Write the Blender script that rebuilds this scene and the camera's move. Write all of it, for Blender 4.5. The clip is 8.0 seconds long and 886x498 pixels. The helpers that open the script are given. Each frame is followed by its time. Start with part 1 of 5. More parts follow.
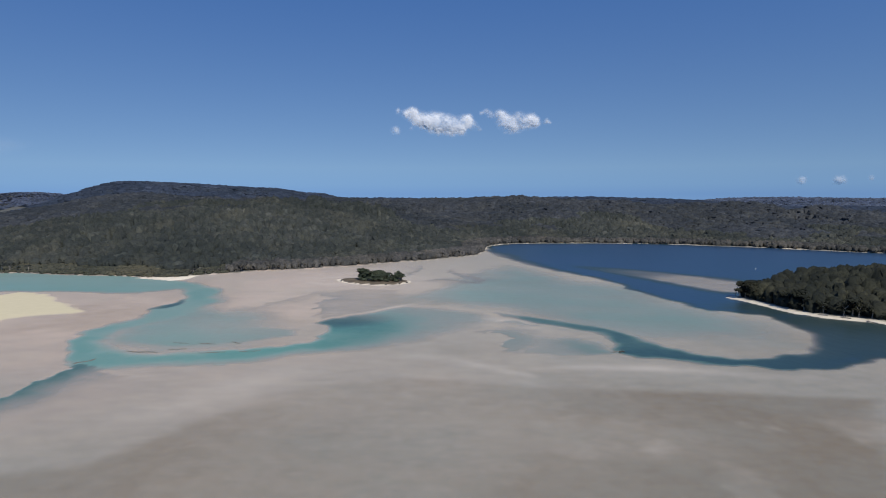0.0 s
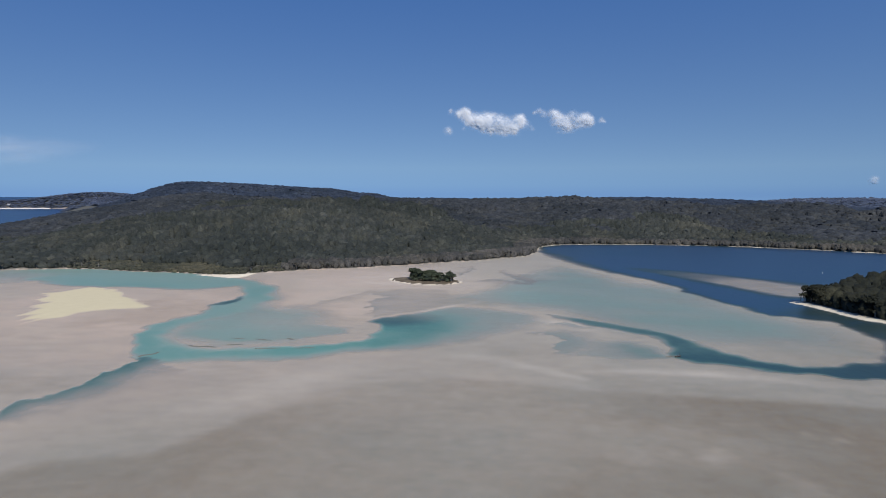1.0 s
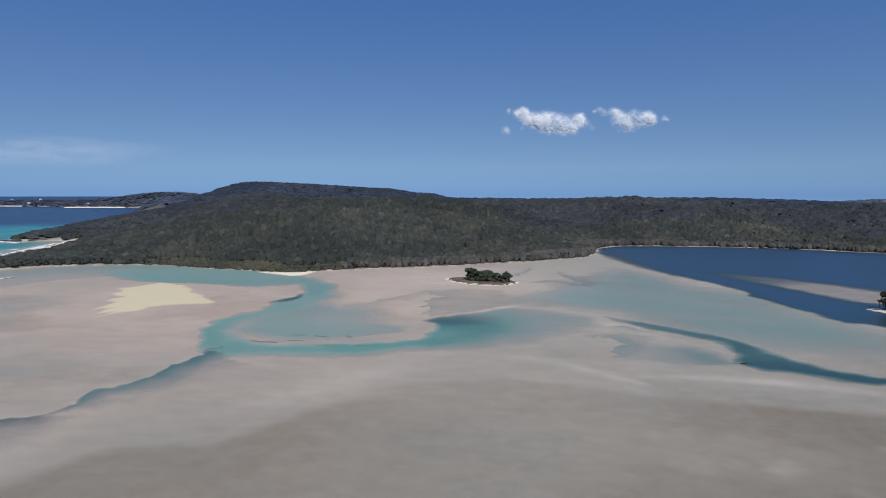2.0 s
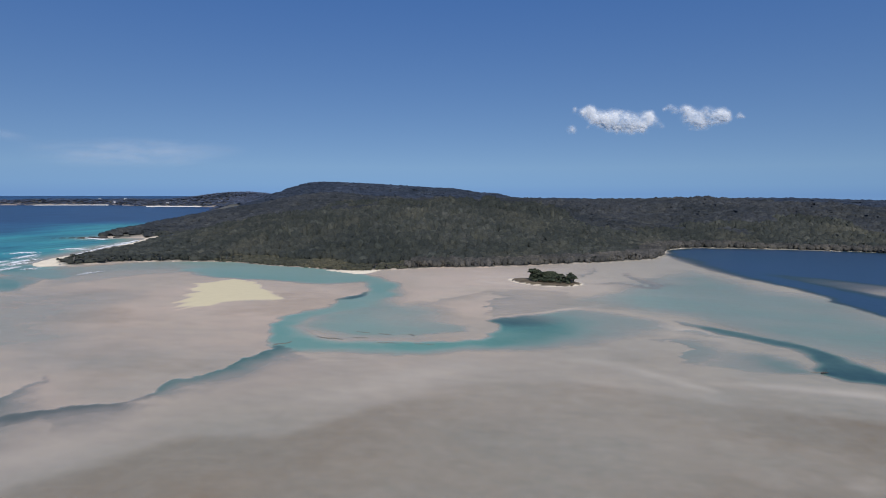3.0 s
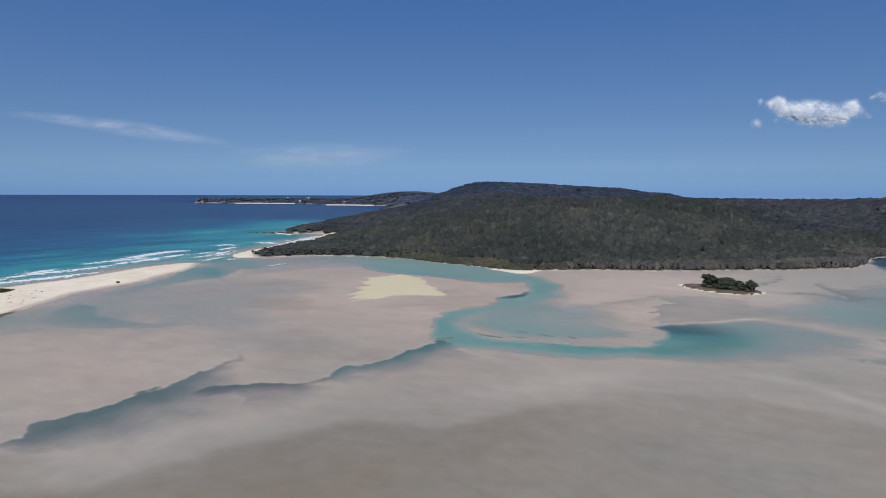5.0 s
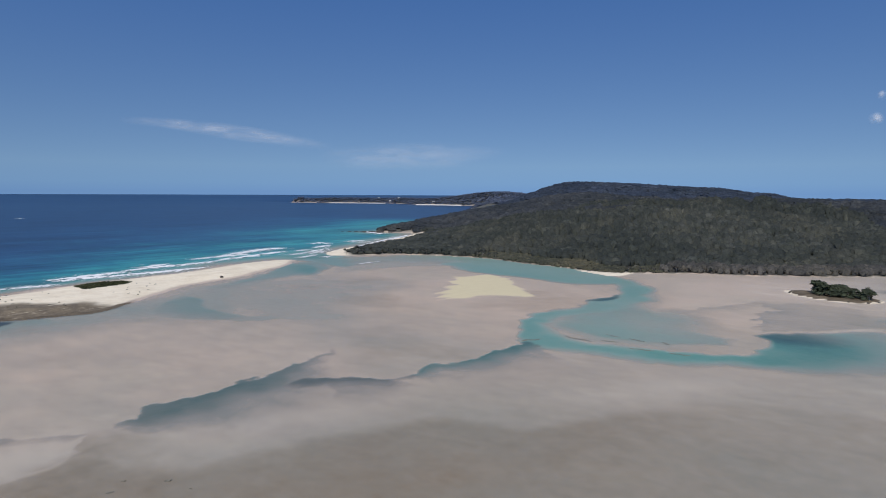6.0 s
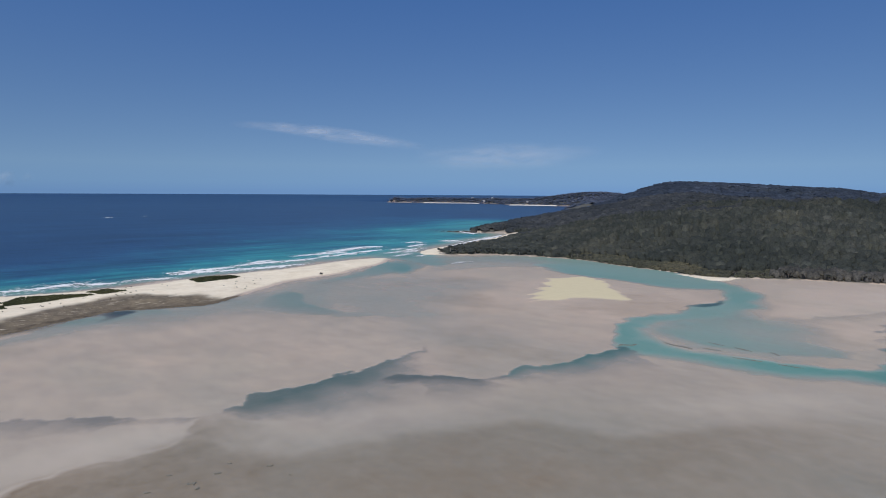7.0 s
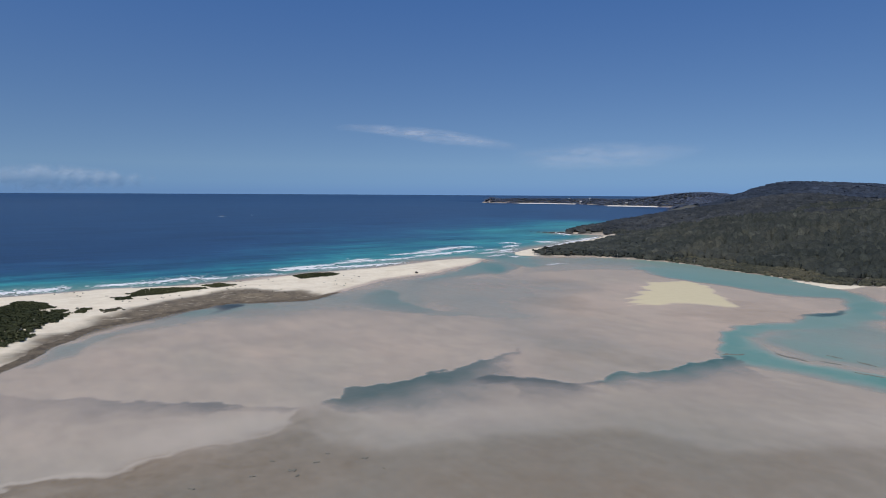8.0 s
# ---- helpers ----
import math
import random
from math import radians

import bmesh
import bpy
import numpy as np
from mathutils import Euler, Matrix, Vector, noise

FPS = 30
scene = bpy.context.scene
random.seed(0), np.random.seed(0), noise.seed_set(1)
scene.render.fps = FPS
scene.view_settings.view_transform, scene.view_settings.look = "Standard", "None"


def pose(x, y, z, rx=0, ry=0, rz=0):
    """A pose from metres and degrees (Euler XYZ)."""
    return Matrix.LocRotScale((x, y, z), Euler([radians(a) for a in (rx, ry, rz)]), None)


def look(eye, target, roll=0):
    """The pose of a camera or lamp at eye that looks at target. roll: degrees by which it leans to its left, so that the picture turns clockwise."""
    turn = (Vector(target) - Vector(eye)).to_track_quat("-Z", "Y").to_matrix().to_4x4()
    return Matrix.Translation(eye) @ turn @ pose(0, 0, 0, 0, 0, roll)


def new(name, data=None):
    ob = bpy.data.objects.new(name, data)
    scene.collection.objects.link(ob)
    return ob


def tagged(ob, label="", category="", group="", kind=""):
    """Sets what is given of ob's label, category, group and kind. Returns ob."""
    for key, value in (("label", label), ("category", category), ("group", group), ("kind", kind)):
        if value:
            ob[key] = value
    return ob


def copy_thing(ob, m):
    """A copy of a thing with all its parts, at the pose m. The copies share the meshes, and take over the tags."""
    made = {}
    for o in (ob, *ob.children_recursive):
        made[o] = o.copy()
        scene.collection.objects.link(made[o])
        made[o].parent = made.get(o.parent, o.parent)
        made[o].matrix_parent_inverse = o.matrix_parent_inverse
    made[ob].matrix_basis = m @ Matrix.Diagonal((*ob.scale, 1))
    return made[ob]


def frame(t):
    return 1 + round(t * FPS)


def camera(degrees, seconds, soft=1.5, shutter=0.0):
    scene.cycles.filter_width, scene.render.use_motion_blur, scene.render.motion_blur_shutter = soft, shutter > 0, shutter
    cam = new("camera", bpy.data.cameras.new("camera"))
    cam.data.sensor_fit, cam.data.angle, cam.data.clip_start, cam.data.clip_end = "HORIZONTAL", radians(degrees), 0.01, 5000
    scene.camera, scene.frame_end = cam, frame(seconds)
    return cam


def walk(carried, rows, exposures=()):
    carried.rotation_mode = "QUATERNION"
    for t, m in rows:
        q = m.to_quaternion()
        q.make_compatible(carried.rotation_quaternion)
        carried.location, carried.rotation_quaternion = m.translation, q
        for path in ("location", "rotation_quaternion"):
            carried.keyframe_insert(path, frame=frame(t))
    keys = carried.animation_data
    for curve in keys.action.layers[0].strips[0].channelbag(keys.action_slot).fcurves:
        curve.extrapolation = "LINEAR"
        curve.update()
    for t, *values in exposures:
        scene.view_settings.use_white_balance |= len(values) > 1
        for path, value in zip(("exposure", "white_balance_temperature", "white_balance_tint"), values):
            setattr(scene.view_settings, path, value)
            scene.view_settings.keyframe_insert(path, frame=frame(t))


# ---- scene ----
EYE = 60.0
cam = camera(70.5, 8.0, soft=1.0)
# seconds, yaw to the left, pitch, lean to the right
TURNS = [
    (0.0, 0.0, -5.02, 0.01), (0.5, 2.29, -5.00, -0.03), (1.0, 4.72, -5.00, -0.04), (1.5, 7.27, -5.00, -0.07),
    (3.0, 15.71, -5.02, -0.16), (3.5, 19.01, -5.04, -0.17), (4.0, 22.64, -5.07, -0.17), (4.5, 26.53, -5.08, -0.19),
    (6.0, 38.51, -5.12, -0.26), (6.5, 42.69, -5.13, -0.28), (7.0, 47.03, -5.15, -0.32), (7.5, 51.36, -5.155, -0.33), (8.0, 55.67, -5.16, -0.35),
]
walk(cam, [(t, pose(0, 0, EYE, 90 + pitch, lean, yaw)) for t, yaw, pitch, lean in TURNS], [(0.0, 0.07), (3.0, 0.02), (4.5, -0.01), (8.0, -0.08)])

# ---- light ----
SKY_STEEP, SKY_LIFT, LOW_TINT, HIGH_TINT = 1.12, 0.15, (0.83, 0.81, 0.745), (0.59, 0.785, 0.98)
HAZE_TINT, HAZE_TOP = (0.54, 0.585, 0.66), (0.68, 0.70, 0.70)
SUN_EL, SUN_AZ = 52.0, 205.0  # degrees; azimuth counted to the left from +y
world = bpy.data.worlds.new("sky")
scene.world = world
world.use_nodes = True
wn = world.node_tree
sky = wn.nodes.new("ShaderNodeTexSky")
sky.sky_type, sky.sun_disc = "NISHITA", False
sky.sun_elevation, sky.sun_rotation = radians(SUN_EL), radians(-SUN_AZ)
sky.air_density, sky.dust_density, sky.ozone_density, sky.altitude = 1.0, 0.0, 5.0, 1500
# the clear maritime air keeps its blue down to the horizon: the view's height is read a little higher in the sky
coord = wn.nodes.new("ShaderNodeTexCoord")
parts = wn.nodes.new("ShaderNodeSeparateXYZ")
joined = wn.nodes.new("ShaderNodeCombineXYZ")
rise = wn.nodes.new("ShaderNodeMath")
rise.operation, rise.inputs[1].default_value, rise.inputs[2].default_value = "MULTIPLY_ADD", SKY_STEEP, SKY_LIFT
floor_z = wn.nodes.new("ShaderNodeMath")
floor_z.operation, floor_z.inputs[1].default_value = "MAXIMUM", 0.02
unit = wn.nodes.new("ShaderNodeVectorMath")
unit.operation = "NORMALIZE"
tint = wn.nodes.new("ShaderNodeMix")
tint.data_type, tint.blend_type = "RGBA", "MULTIPLY"
tint.inputs[0].default_value = 1.0
shade = wn.nodes.new("ShaderNodeValToRGB")
shade.color_ramp.elements.new(0.05)
shade.color_ramp.elements.new(0.14)
for stop, tone in zip(shade.color_ramp.elements, (HAZE_TINT, HAZE_TOP, LOW_TINT, HIGH_TINT)):
    stop.color = (*tone, 1)
climb = wn.nodes.new("ShaderNodeMath")
climb.operation, climb.use_clamp, climb.inputs[1].default_value = "MULTIPLY", True, 3.4
wn.links.new(parts.outputs[2], climb.inputs[0])
wn.links.new(climb.outputs[0], shade.inputs[0])
wn.links.new(shade.outputs[0], tint.inputs[7])
wn.links.new(coord.outputs["Generated"], parts.inputs[0])
wn.links.new(parts.outputs[0], joined.inputs[0])
wn.links.new(parts.outputs[1], joined.inputs[1])
wn.links.new(parts.outputs[2], rise.inputs[0])
wn.links.new(rise.outputs[0], floor_z.inputs[0])
wn.links.new(floor_z.outputs[0], joined.inputs[2])
wn.links.new(joined.outputs[0], unit.inputs[0])
wn.links.new(unit.outputs[0], sky.inputs[0])
wn.links.new(sky.outputs[0], tint.inputs[6])
wn.links.new(tint.outputs[2], wn.nodes["Background"].inputs[0])
wn.nodes["Background"].inputs[1].default_value = 0.125
sun = new("sun", bpy.data.lights.new("sun", "SUN"))
sun.data.energy, sun.data.angle, sun.data.color = 3.3, radians(0.53), (1.0, 0.94, 0.84)
sa, se = radians(SUN_AZ), radians(SUN_EL)
SUN_DIR = Vector((-math.sin(sa) * math.cos(se), math.cos(sa) * math.cos(se), math.sin(se)))
sun.matrix_world = look(SUN_DIR * 800, (0, 0, 0))
scene.view_settings.exposure = 0.0

rng = np.random.default_rng(7)


# ---- fields ----
def lattice(ix, iy, seed):
    h = (ix * 374761393 + iy * 668265263 + seed * 974634777) & 0x7FFFFFFF
    h = ((h ^ (h >> 13)) * 1274126177) & 0x7FFFFFFF
    return ((h ^ (h >> 16)) & 0xFFFF) / 65535.0


def vnoise(x, y, seed=0):
    ix, iy = np.floor(x).astype(np.int64), np.floor(y).astype(np.int64)
    fx, fy = x - ix, y - iy
    fx, fy = fx * fx * (3 - 2 * fx), fy * fy * (3 - 2 * fy)
    a, b = lattice(ix, iy, seed), lattice(ix + 1, iy, seed)
    c, d = lattice(ix, iy + 1, seed), lattice(ix + 1, iy + 1, seed)
    return (a * (1 - fx) + b * fx) * (1 - fy) + (c * (1 - fx) + d * fx) * fy


def fbm(x, y, scale, seed=0, octaves=4):
    """Noise about -1 to 1, of the given largest size in metres."""
    out, amp, total = 0.0, 1.0, 0.0
    for o in range(octaves):
        out = out + amp * (2 * vnoise(x / scale * 2**o + 17.3 * o, y / scale * 2**o - 9.1 * o, seed + o) - 1)
        total += amp
        amp *= 0.5
    return out / total * 1.5


def smooth(a, b, v):
    q = np.clip((v - a) / (b - a), 0, 1)
    return q * q * (3 - 2 * q)


def inside(x, y, poly):
    """Distance to a closed outline, positive inside."""
    best = np.full(x.shape, 1e12)
    hit = np.zeros(x.shape, bool)
    for (ax, ay), (bx, by) in zip(poly, poly[1:] + poly[:1]):
        ex, ey = bx - ax, by - ay
        q = np.clip(((x - ax) * ex + (y - ay) * ey) / (ex * ex + ey * ey + 1e-9), 0, 1)
        best = np.minimum(best, (x - ax - q * ex) ** 2 + (y - ay - q * ey) ** 2)
        if ay != by:
            hit ^= ((ay > y) != (by > y)) & (x < ex * (y - ay) / ey + ax)
    return np.where(hit, 1, -1) * np.sqrt(best)


def along(x, y, line):
    """Signed distance to an open line of (x, y, values...), left of its way positive, and the values there."""
    best, sign = np.full(x.shape, 1e12), np.zeros(x.shape)
    vals = [np.zeros(x.shape) for _ in line[0][2:]]
    for a, b in zip(line, line[1:]):
        ex, ey = b[0] - a[0], b[1] - a[1]
        q = np.clip(((x - a[0]) * ex + (y - a[1]) * ey) / (ex * ex + ey * ey), 0, 1)
        dx, dy = x - a[0] - q * ex, y - a[1] - q * ey
        d = dx * dx + dy * dy
        near = d < best
        best = np.where(near, d, best)
        sign = np.where(near, np.sign(ex * dy - ey * dx), sign)
        for i, v in enumerate(vals):
            vals[i] = np.where(near, a[2 + i] * (1 - q) + b[2 + i] * q, v)
    return np.sqrt(best) * sign, vals


def curve(points, n=6):
    """A line made finer by a Catmull-Rom spline."""
    p = [np.array(q, float) for q in points]
    p = [2 * p[0] - p[1]] + p + [2 * p[-1] - p[-2]]
    out = []
    for a, b, c, d in zip(p, p[1:], p[2:], p[3:]):
        for i in range(n):
            u = i / n
            out.append(tuple(0.5 * (2 * b + (c - a) * u + (2 * a - 5 * b + 4 * c - d) * u * u + (3 * b - a - 3 * c + d) * u**3)))
    return out + [tuple(p[-2])]


# ---- plan: outlines in metres ----
SPIT_SEA = [(-420, -900), (-424, -200), (-427, -40), (-428, 0), (-426, 24), (-428, 45), (-421, 87), (-420, 121), (-430, 158), (-436, 194), (-441, 240), (-456, 295), (-462, 330), (-455, 352)]
SPIT_BAY = [(-444, 350), (-416, 317), (-400, 283), (-387, 259), (-382, 238), (-374, 209), (-354, 177), (-337, 155), (-329, 141), (-326, 125), (-333, 106), (-336, 92), (-332, 77), (-324, 62), (-315, 47), (-309, 34), (-296, 21), (-277, 9), (-254, -2), (-225, -25), (-205, -80), (-200, -400), (-200, -900)]
NORTH_BAY = [(-460, 400), (-442, 409), (-426, 434), (-401, 454), (-374, 468), (-344, 473), (-318, 472), (-286, 464), (-261, 461), (-238, 457), (-216, 452), (-197, 447), (-183, 458), (-164, 470), (-139, 487), (-103, 504), (-69, 527), (-42, 549), (-2, 576), (31, 612), (44, 654), (52, 711), (80, 752), (149, 764), (217, 760), (279, 741), (333, 714), (380, 682), (419, 646), (445, 627)]
NORTH_SEA = [(-1700, 2395), (-1440, 2000), (-1130, 1517), (-870, 1088), (-745, 840), (-690, 730), (-686, 690), (-668, 676), (-640, 696), (-610, 700), (-575, 645), (-526, 536), (-504, 470), (-492, 436), (-476, 412)]
FAR_COAST = [(-1950, 2425), (-2088, 2415), (-2300, 2520), (-2493, 2577), (-2730, 2400), (-2930, 2320), (-3010, 2335), (-3000, 2410), (-2900, 2500), (-2500, 2800), (-2000, 3000), (-1500, 3400), (-1300, 5200)]
EAST_BANK = [(203, 284), (192, 293), (183, 301), (175, 312), (171, 331), (168, 345), (163, 359), (172, 366), (186, 371), (205, 395), (240, 425), (300, 440), (450, 430), (900, 450), (900, 200), (450, 190), (300, 225), (230, 262)]
SPIT = curve(SPIT_SEA, 3) + curve(SPIT_BAY, 3)
NORTH = FAR_COAST[::-1] + NORTH_SEA + curve(NORTH_BAY, 3) + [(560, 600), (900, 650), (5200, 600), (5200, 5200)]
SEA = SPIT_SEA + [(-476, 412)] + NORTH_SEA[::-1] + FAR_COAST + [(-5200, 5200), (-5200, -5200), (-420, -5200)]
ISLET = curve([(-75, 437), (-66, 422), (-50, 411), (-38, 411), (-27, 417), (-23, 427), (-30, 438), (-45, 440), (-62, 444), (-75, 437)], 4)[:-1]
YELLOW_BAR = [(-179, 315), (-208, 343), (-240, 374), (-260, 382), (-267, 366), (-273, 353), (-260, 343), (-261, 332), (-249, 325), (-246, 309), (-237, 308), (-235, 288), (-226, 290), (-226, 275), (-219, 279), (-218, 268), (-211, 285), (-207, 300), (-197, 306)]
SAND_TIP = [(-225, 447), (-204, 437), (-190, 431), (-182, 437), (-180, 458), (-192, 455), (-206, 449)]
BROWN_BED = [(-148, 31), (-148, 43), (-151, 52), (-153, 59), (-137, 61), (-124, 70), (-121, 83), (-118, 98), (-112, 111), (-102, 129), (-80, 137), (-65, 161), (-42, 191), (-16, 205), (5, 201), (28, 192), (55, 188), (89, 187), (131, 181), (76, 103), (60, 40), (0, 0), (-140, -10)]
# pools and channels, as outlines: x, y, metres over which the bank falls, depth
LAKE_A = [(54, 617, 26, 6), (68, 554, 22, 8), (87, 491, 16, 8), (109, 450, 8.4, 8), (118, 413, 7.2, 7), (123, 368, 6, 6), (130, 343, 4.8, 5), (136, 320, 3, 5), (148, 315, 3, 4), (159, 308, 4.2, 3.6), (159, 283, 4.8, 3.2), (156, 264, 4.8, 3), (151, 249, 4.8, 3), (139, 235, 4.8, 3), (124, 227, 3.6, 3), (108, 227, 4.8, 2.8), (96, 234, 5.4, 2.8), (88, 249, 6, 2.4), (80, 269, 4.8, 2.3), (69, 282, 4, 2.2), (46, 302, 3, 1.9), (25, 316, 3, 1.2), (27, 306, 4, 1.2)]
LAKE_B = [(46, 288, 3.6, 1.9), (65, 266, 4.8, 2.2), (70, 252, 4, 2.4), (66, 236, 3, 2.7), (72, 226, 4, 2.8), (85, 221, 3, 3), (95, 218, 3, 3.2), (105, 214, 3, 3.4), (119, 211, 3, 3.4), (134, 212, 3, 3.5), (144, 216, 3, 3.5), (161, 224, 3.6, 3.6), (260, 180, 20, 4), (420, 100, 20, 4), (900, 190, 20, 6), (900, 660, 10, 8), (560, 610, 10, 8), (445, 630, 7, 8), (333, 718, 7, 8), (217, 765, 7, 8), (80, 757, 8, 7), (50, 711, 8, 6), (46, 660, 12, 5)]
LAKE = LAKE_A + LAKE_B
MAIN_A = [(-421, 376, 16.1, 0.55), (-400, 408, 18.4, 0.47), (-360, 422, 13.8, 0.79), (-311, 397, 9.2, 1.19), (-276, 385, 6.9, 1.35), (-256, 383, 5.8, 1.35), (-233, 380, 6.9, 1.35), (-208, 376, 10.3, 1.27), (-185, 372, 10.3, 1.19), (-169, 389, 8.1, 1.27), (-151, 365, 4.6, 1.42), (-145, 346, 4.6, 1.27), (-150, 321, 3.5, 1.11), (-150, 303, 5.8, 1.19), (-153, 288, 5.8, 1.27), (-156, 276, 4.6, 1.35), (-157, 265, 4.6, 1.42), (-154, 252, 3.5, 1.5), (-147, 237, 3.5, 1.58), (-139, 224, 3.5, 1.66), (-131, 216, 4.6, 1.66)]
MAIN_B = [(-119, 210, 8.1, 1.66), (-107, 212, 11.5, 1.66), (-91, 214, 12.7, 1.66), (-71, 220, 12.7, 1.66), (-51, 228, 13.8, 1.58), (-31, 236, 16.1, 1.27), (-12, 244, 20.7, 1.03), (4, 255, 23, 0.75), (20, 275, 23, 0.75), (29, 295, 16.1, 0.75), (23, 311, 13.8, 0.75), (12, 324, 13.8, 0.75), (-6, 332, 11.5, 0.75), (-23, 333, 5.8, 0.8), (-41, 312, 4.6, 1.2), (-51, 299, 4.6, 1.9), (-58, 290, 3.5, 2.3), (-53, 282, 2.9, 2.3), (-50, 271, 2.9, 1.9), (-50, 258, 3.5, 1.7), (-55, 248, 2.9, 1.7)]
MAIN_C = [(-77, 240, 3.5, 1.74), (-100, 235, 6.9, 1.66), (-115, 234, 9.2, 1.58), (-126, 240, 10.3, 1.42), (-133, 252, 11.5, 1.27), (-132, 269, 13.8, 1), (-120, 282, 18.4, 0.8), (-106, 294, 23, 0.6), (-110, 328, 20.7, 0.8), (-126, 366, 16.1, 1.1), (-143, 401, 10.3, 1.35), (-162, 419, 6.9, 1.27), (-191, 440, 5.8, 1.11), (-235, 460, 4.6, 1.19), (-283, 470, 4.6, 1.19), (-329, 478, 4.6, 1.11), (-358, 478, 4.6, 1.03), (-388, 468, 5.8, 0.71), (-418, 452, 9.2, 0.47)]
MAIN = MAIN_A + MAIN_B + MAIN_C
SPIT_POOL_A = [(-435, 344, 5, 0.96), (-419, 361, 8, 1.04), (-382, 340, 8, 1.04), (-349, 300, 7, 0.96), (-357, 283, 9, 0.88), (-348, 251, 10, 0.72), (-327, 223, 10, 0.64), (-297, 197, 10, 0.64), (-266, 181, 10, 0.48), (-253, 186, 10, 0.4), (-257, 155, 12, 0.48), (-281, 125, 12, 0.48), (-297, 97, 12, 0.64), (-289, 67, 12, 0.48), (-278, 36, 12, 0.4), (-244, 8, 12, 0.4)]
SPIT_POOL_B = [(-228, -1, 12, 0.32), (-253, -1, 6, 0.64), (-276, 9, 6, 0.72), (-293, 21, 6, 0.64), (-311, 45, 6, 0.64), (-331, 76, 4, 0.96), (-338, 92, 3, 0.9), (-333, 106, 3, 0.9), (-325, 125, 6, 0.64), (-333, 153, 8, 0.48), (-357, 190, 8, 0.56), (-370, 219, 8, 0.72), (-375, 236, 8, 0.8), (-392, 277, 7, 0.96), (-409, 313, 6, 1.04)]
SPIT_POOL = SPIT_POOL_A + SPIT_POOL_B
MEAD_POOL = [(12, 479, 3, 0.45), (22, 454, 1.5, 0.68), (30, 430, 1.5, 0.83), (17, 411, 5, 0.6), (-1, 397, 8, 0.52), (-15, 371, 8, 0.52), (-18, 338, 16, 0.52), (-1, 339, 16, 0.52), (29, 376, 14, 0.45), (58, 425, 16, 0.45), (43, 474, 16, 0.52)]
FAN_POOL = [(23, 244, 4, 0.5), (25, 256, 5, 0.5), (29, 264, 6, 0.5), (43, 266, 10, 0.6), (61, 260, 10, 0.9), (68, 247, 8, 1.2), (67, 232, 6, 1.2), (45, 228, 5, 0.6), (29, 230, 5, 0.5)]
BEND_POOL = [(-151, 320, 2, 2.3), (-148, 340, 2, 2.4), (-146, 364, 3, 2.2), (-141, 345, 3, 2.2), (-142, 327, 3, 2)]
INLET_POOL = [(-450, 356, 4, 1.2), (-495, 399, 5, 1.5), (-519, 446, 6, 1.6), (-481, 421, 4, 1.4), (-438, 386, 4, 1.2), (-413, 406, 5, 0.9), (-378, 392, 9, 0.7), (-367, 336, 9, 0.9), (-400, 341, 9, 1.2)]
TERRACE_POOL = [(-65, 360, 1.5, 0.32), (-67, 384, 2, 0.29), (-53, 399, 6, 0.25), (-23, 395, 8, 0.29), (-17, 342, 2, 0.36), (-31, 327, 2, 0.36), (-51, 303, 2, 0.36), (-58, 293, 1.5, 0.36), (-61, 318, 1.5, 0.36), (-60, 336, 1.5, 0.36)]
SHORE_POOL = [(-443, 378, 5, 0.6), (-424, 417, 4, 0.7), (-391, 450, 4, 0.8), (-355, 462, 4, 0.8), (-303, 436, 6, 0.7), (-301, 399, 14, 0.5), (-330, 380, 14, 0.5), (-341, 336, 14, 0.45), (-338, 294, 14, 0.5)]
BAR_POOL = [(-148, 256, 17, 0.95), (-146, 297, 17, 1.01), (-138, 344, 17, 1.08), (-100, 313, 12, 0.81), (-78, 287, 12, 0.74), (-60, 275, 8, 0.74), (-58, 259, 6, 0.81), (-79, 247, 6, 0.95), (-107, 239, 8, 1.08), (-136, 241, 17, 1.08)]
SLATE_POOL = [(-326, 69, 11, 0.3), (-336, 80, 6.6, 1.3), (-338, 91, 4.4, 2.2), (-334, 98, 4.4, 2.4), (-321, 98, 8.8, 1), (-309, 85, 13.2, 1.6), (-302, 71, 13.2, 0.8)]
TIP_POOL = [(-439, 333, 3, 1.16), (-420, 338, 3, 1.26), (-401, 337, 2, 1.47), (-372, 317, 2, 1.58), (-353, 297, 3, 1.37), (-362, 288, 6, 1.16), (-363, 269, 6, 1.05), (-358, 243, 6, 1.05), (-348, 214, 6, 1.05), (-353, 209, 5, 1.05), (-369, 241, 3, 1.05), (-395, 287, 3, 1.16)]
VEE_POOL = [(-344, 179, 8, 0.8), (-355, 201, 4, 1), (-323, 187, 2, 1.1), (-293, 176, 2, 1), (-274, 174, 3, 0.9), (-258, 182, 4, 0.7), (-242, 195, 6, 0.6), (-222, 211, 8, 0.5), (-217, 199, 10, 0.5), (-232, 180, 12, 0.5), (-249, 163, 12, 0.6), (-268, 149, 12, 0.8), (-288, 140, 12, 0.7), (-316, 146, 10, 0.7)]
# each pool with how murky it is
POOLS = [(SPIT_POOL, 0.3), (MEAD_POOL, 0.75), (FAN_POOL, 0.5), (BEND_POOL, 0.7), (INLET_POOL, 0.2), (TERRACE_POOL, 0.6), (SHORE_POOL, 0.15), (BAR_POOL, 0.1), (SLATE_POOL, 1), (TIP_POOL, 0.25), (VEE_POOL, 0.4)]
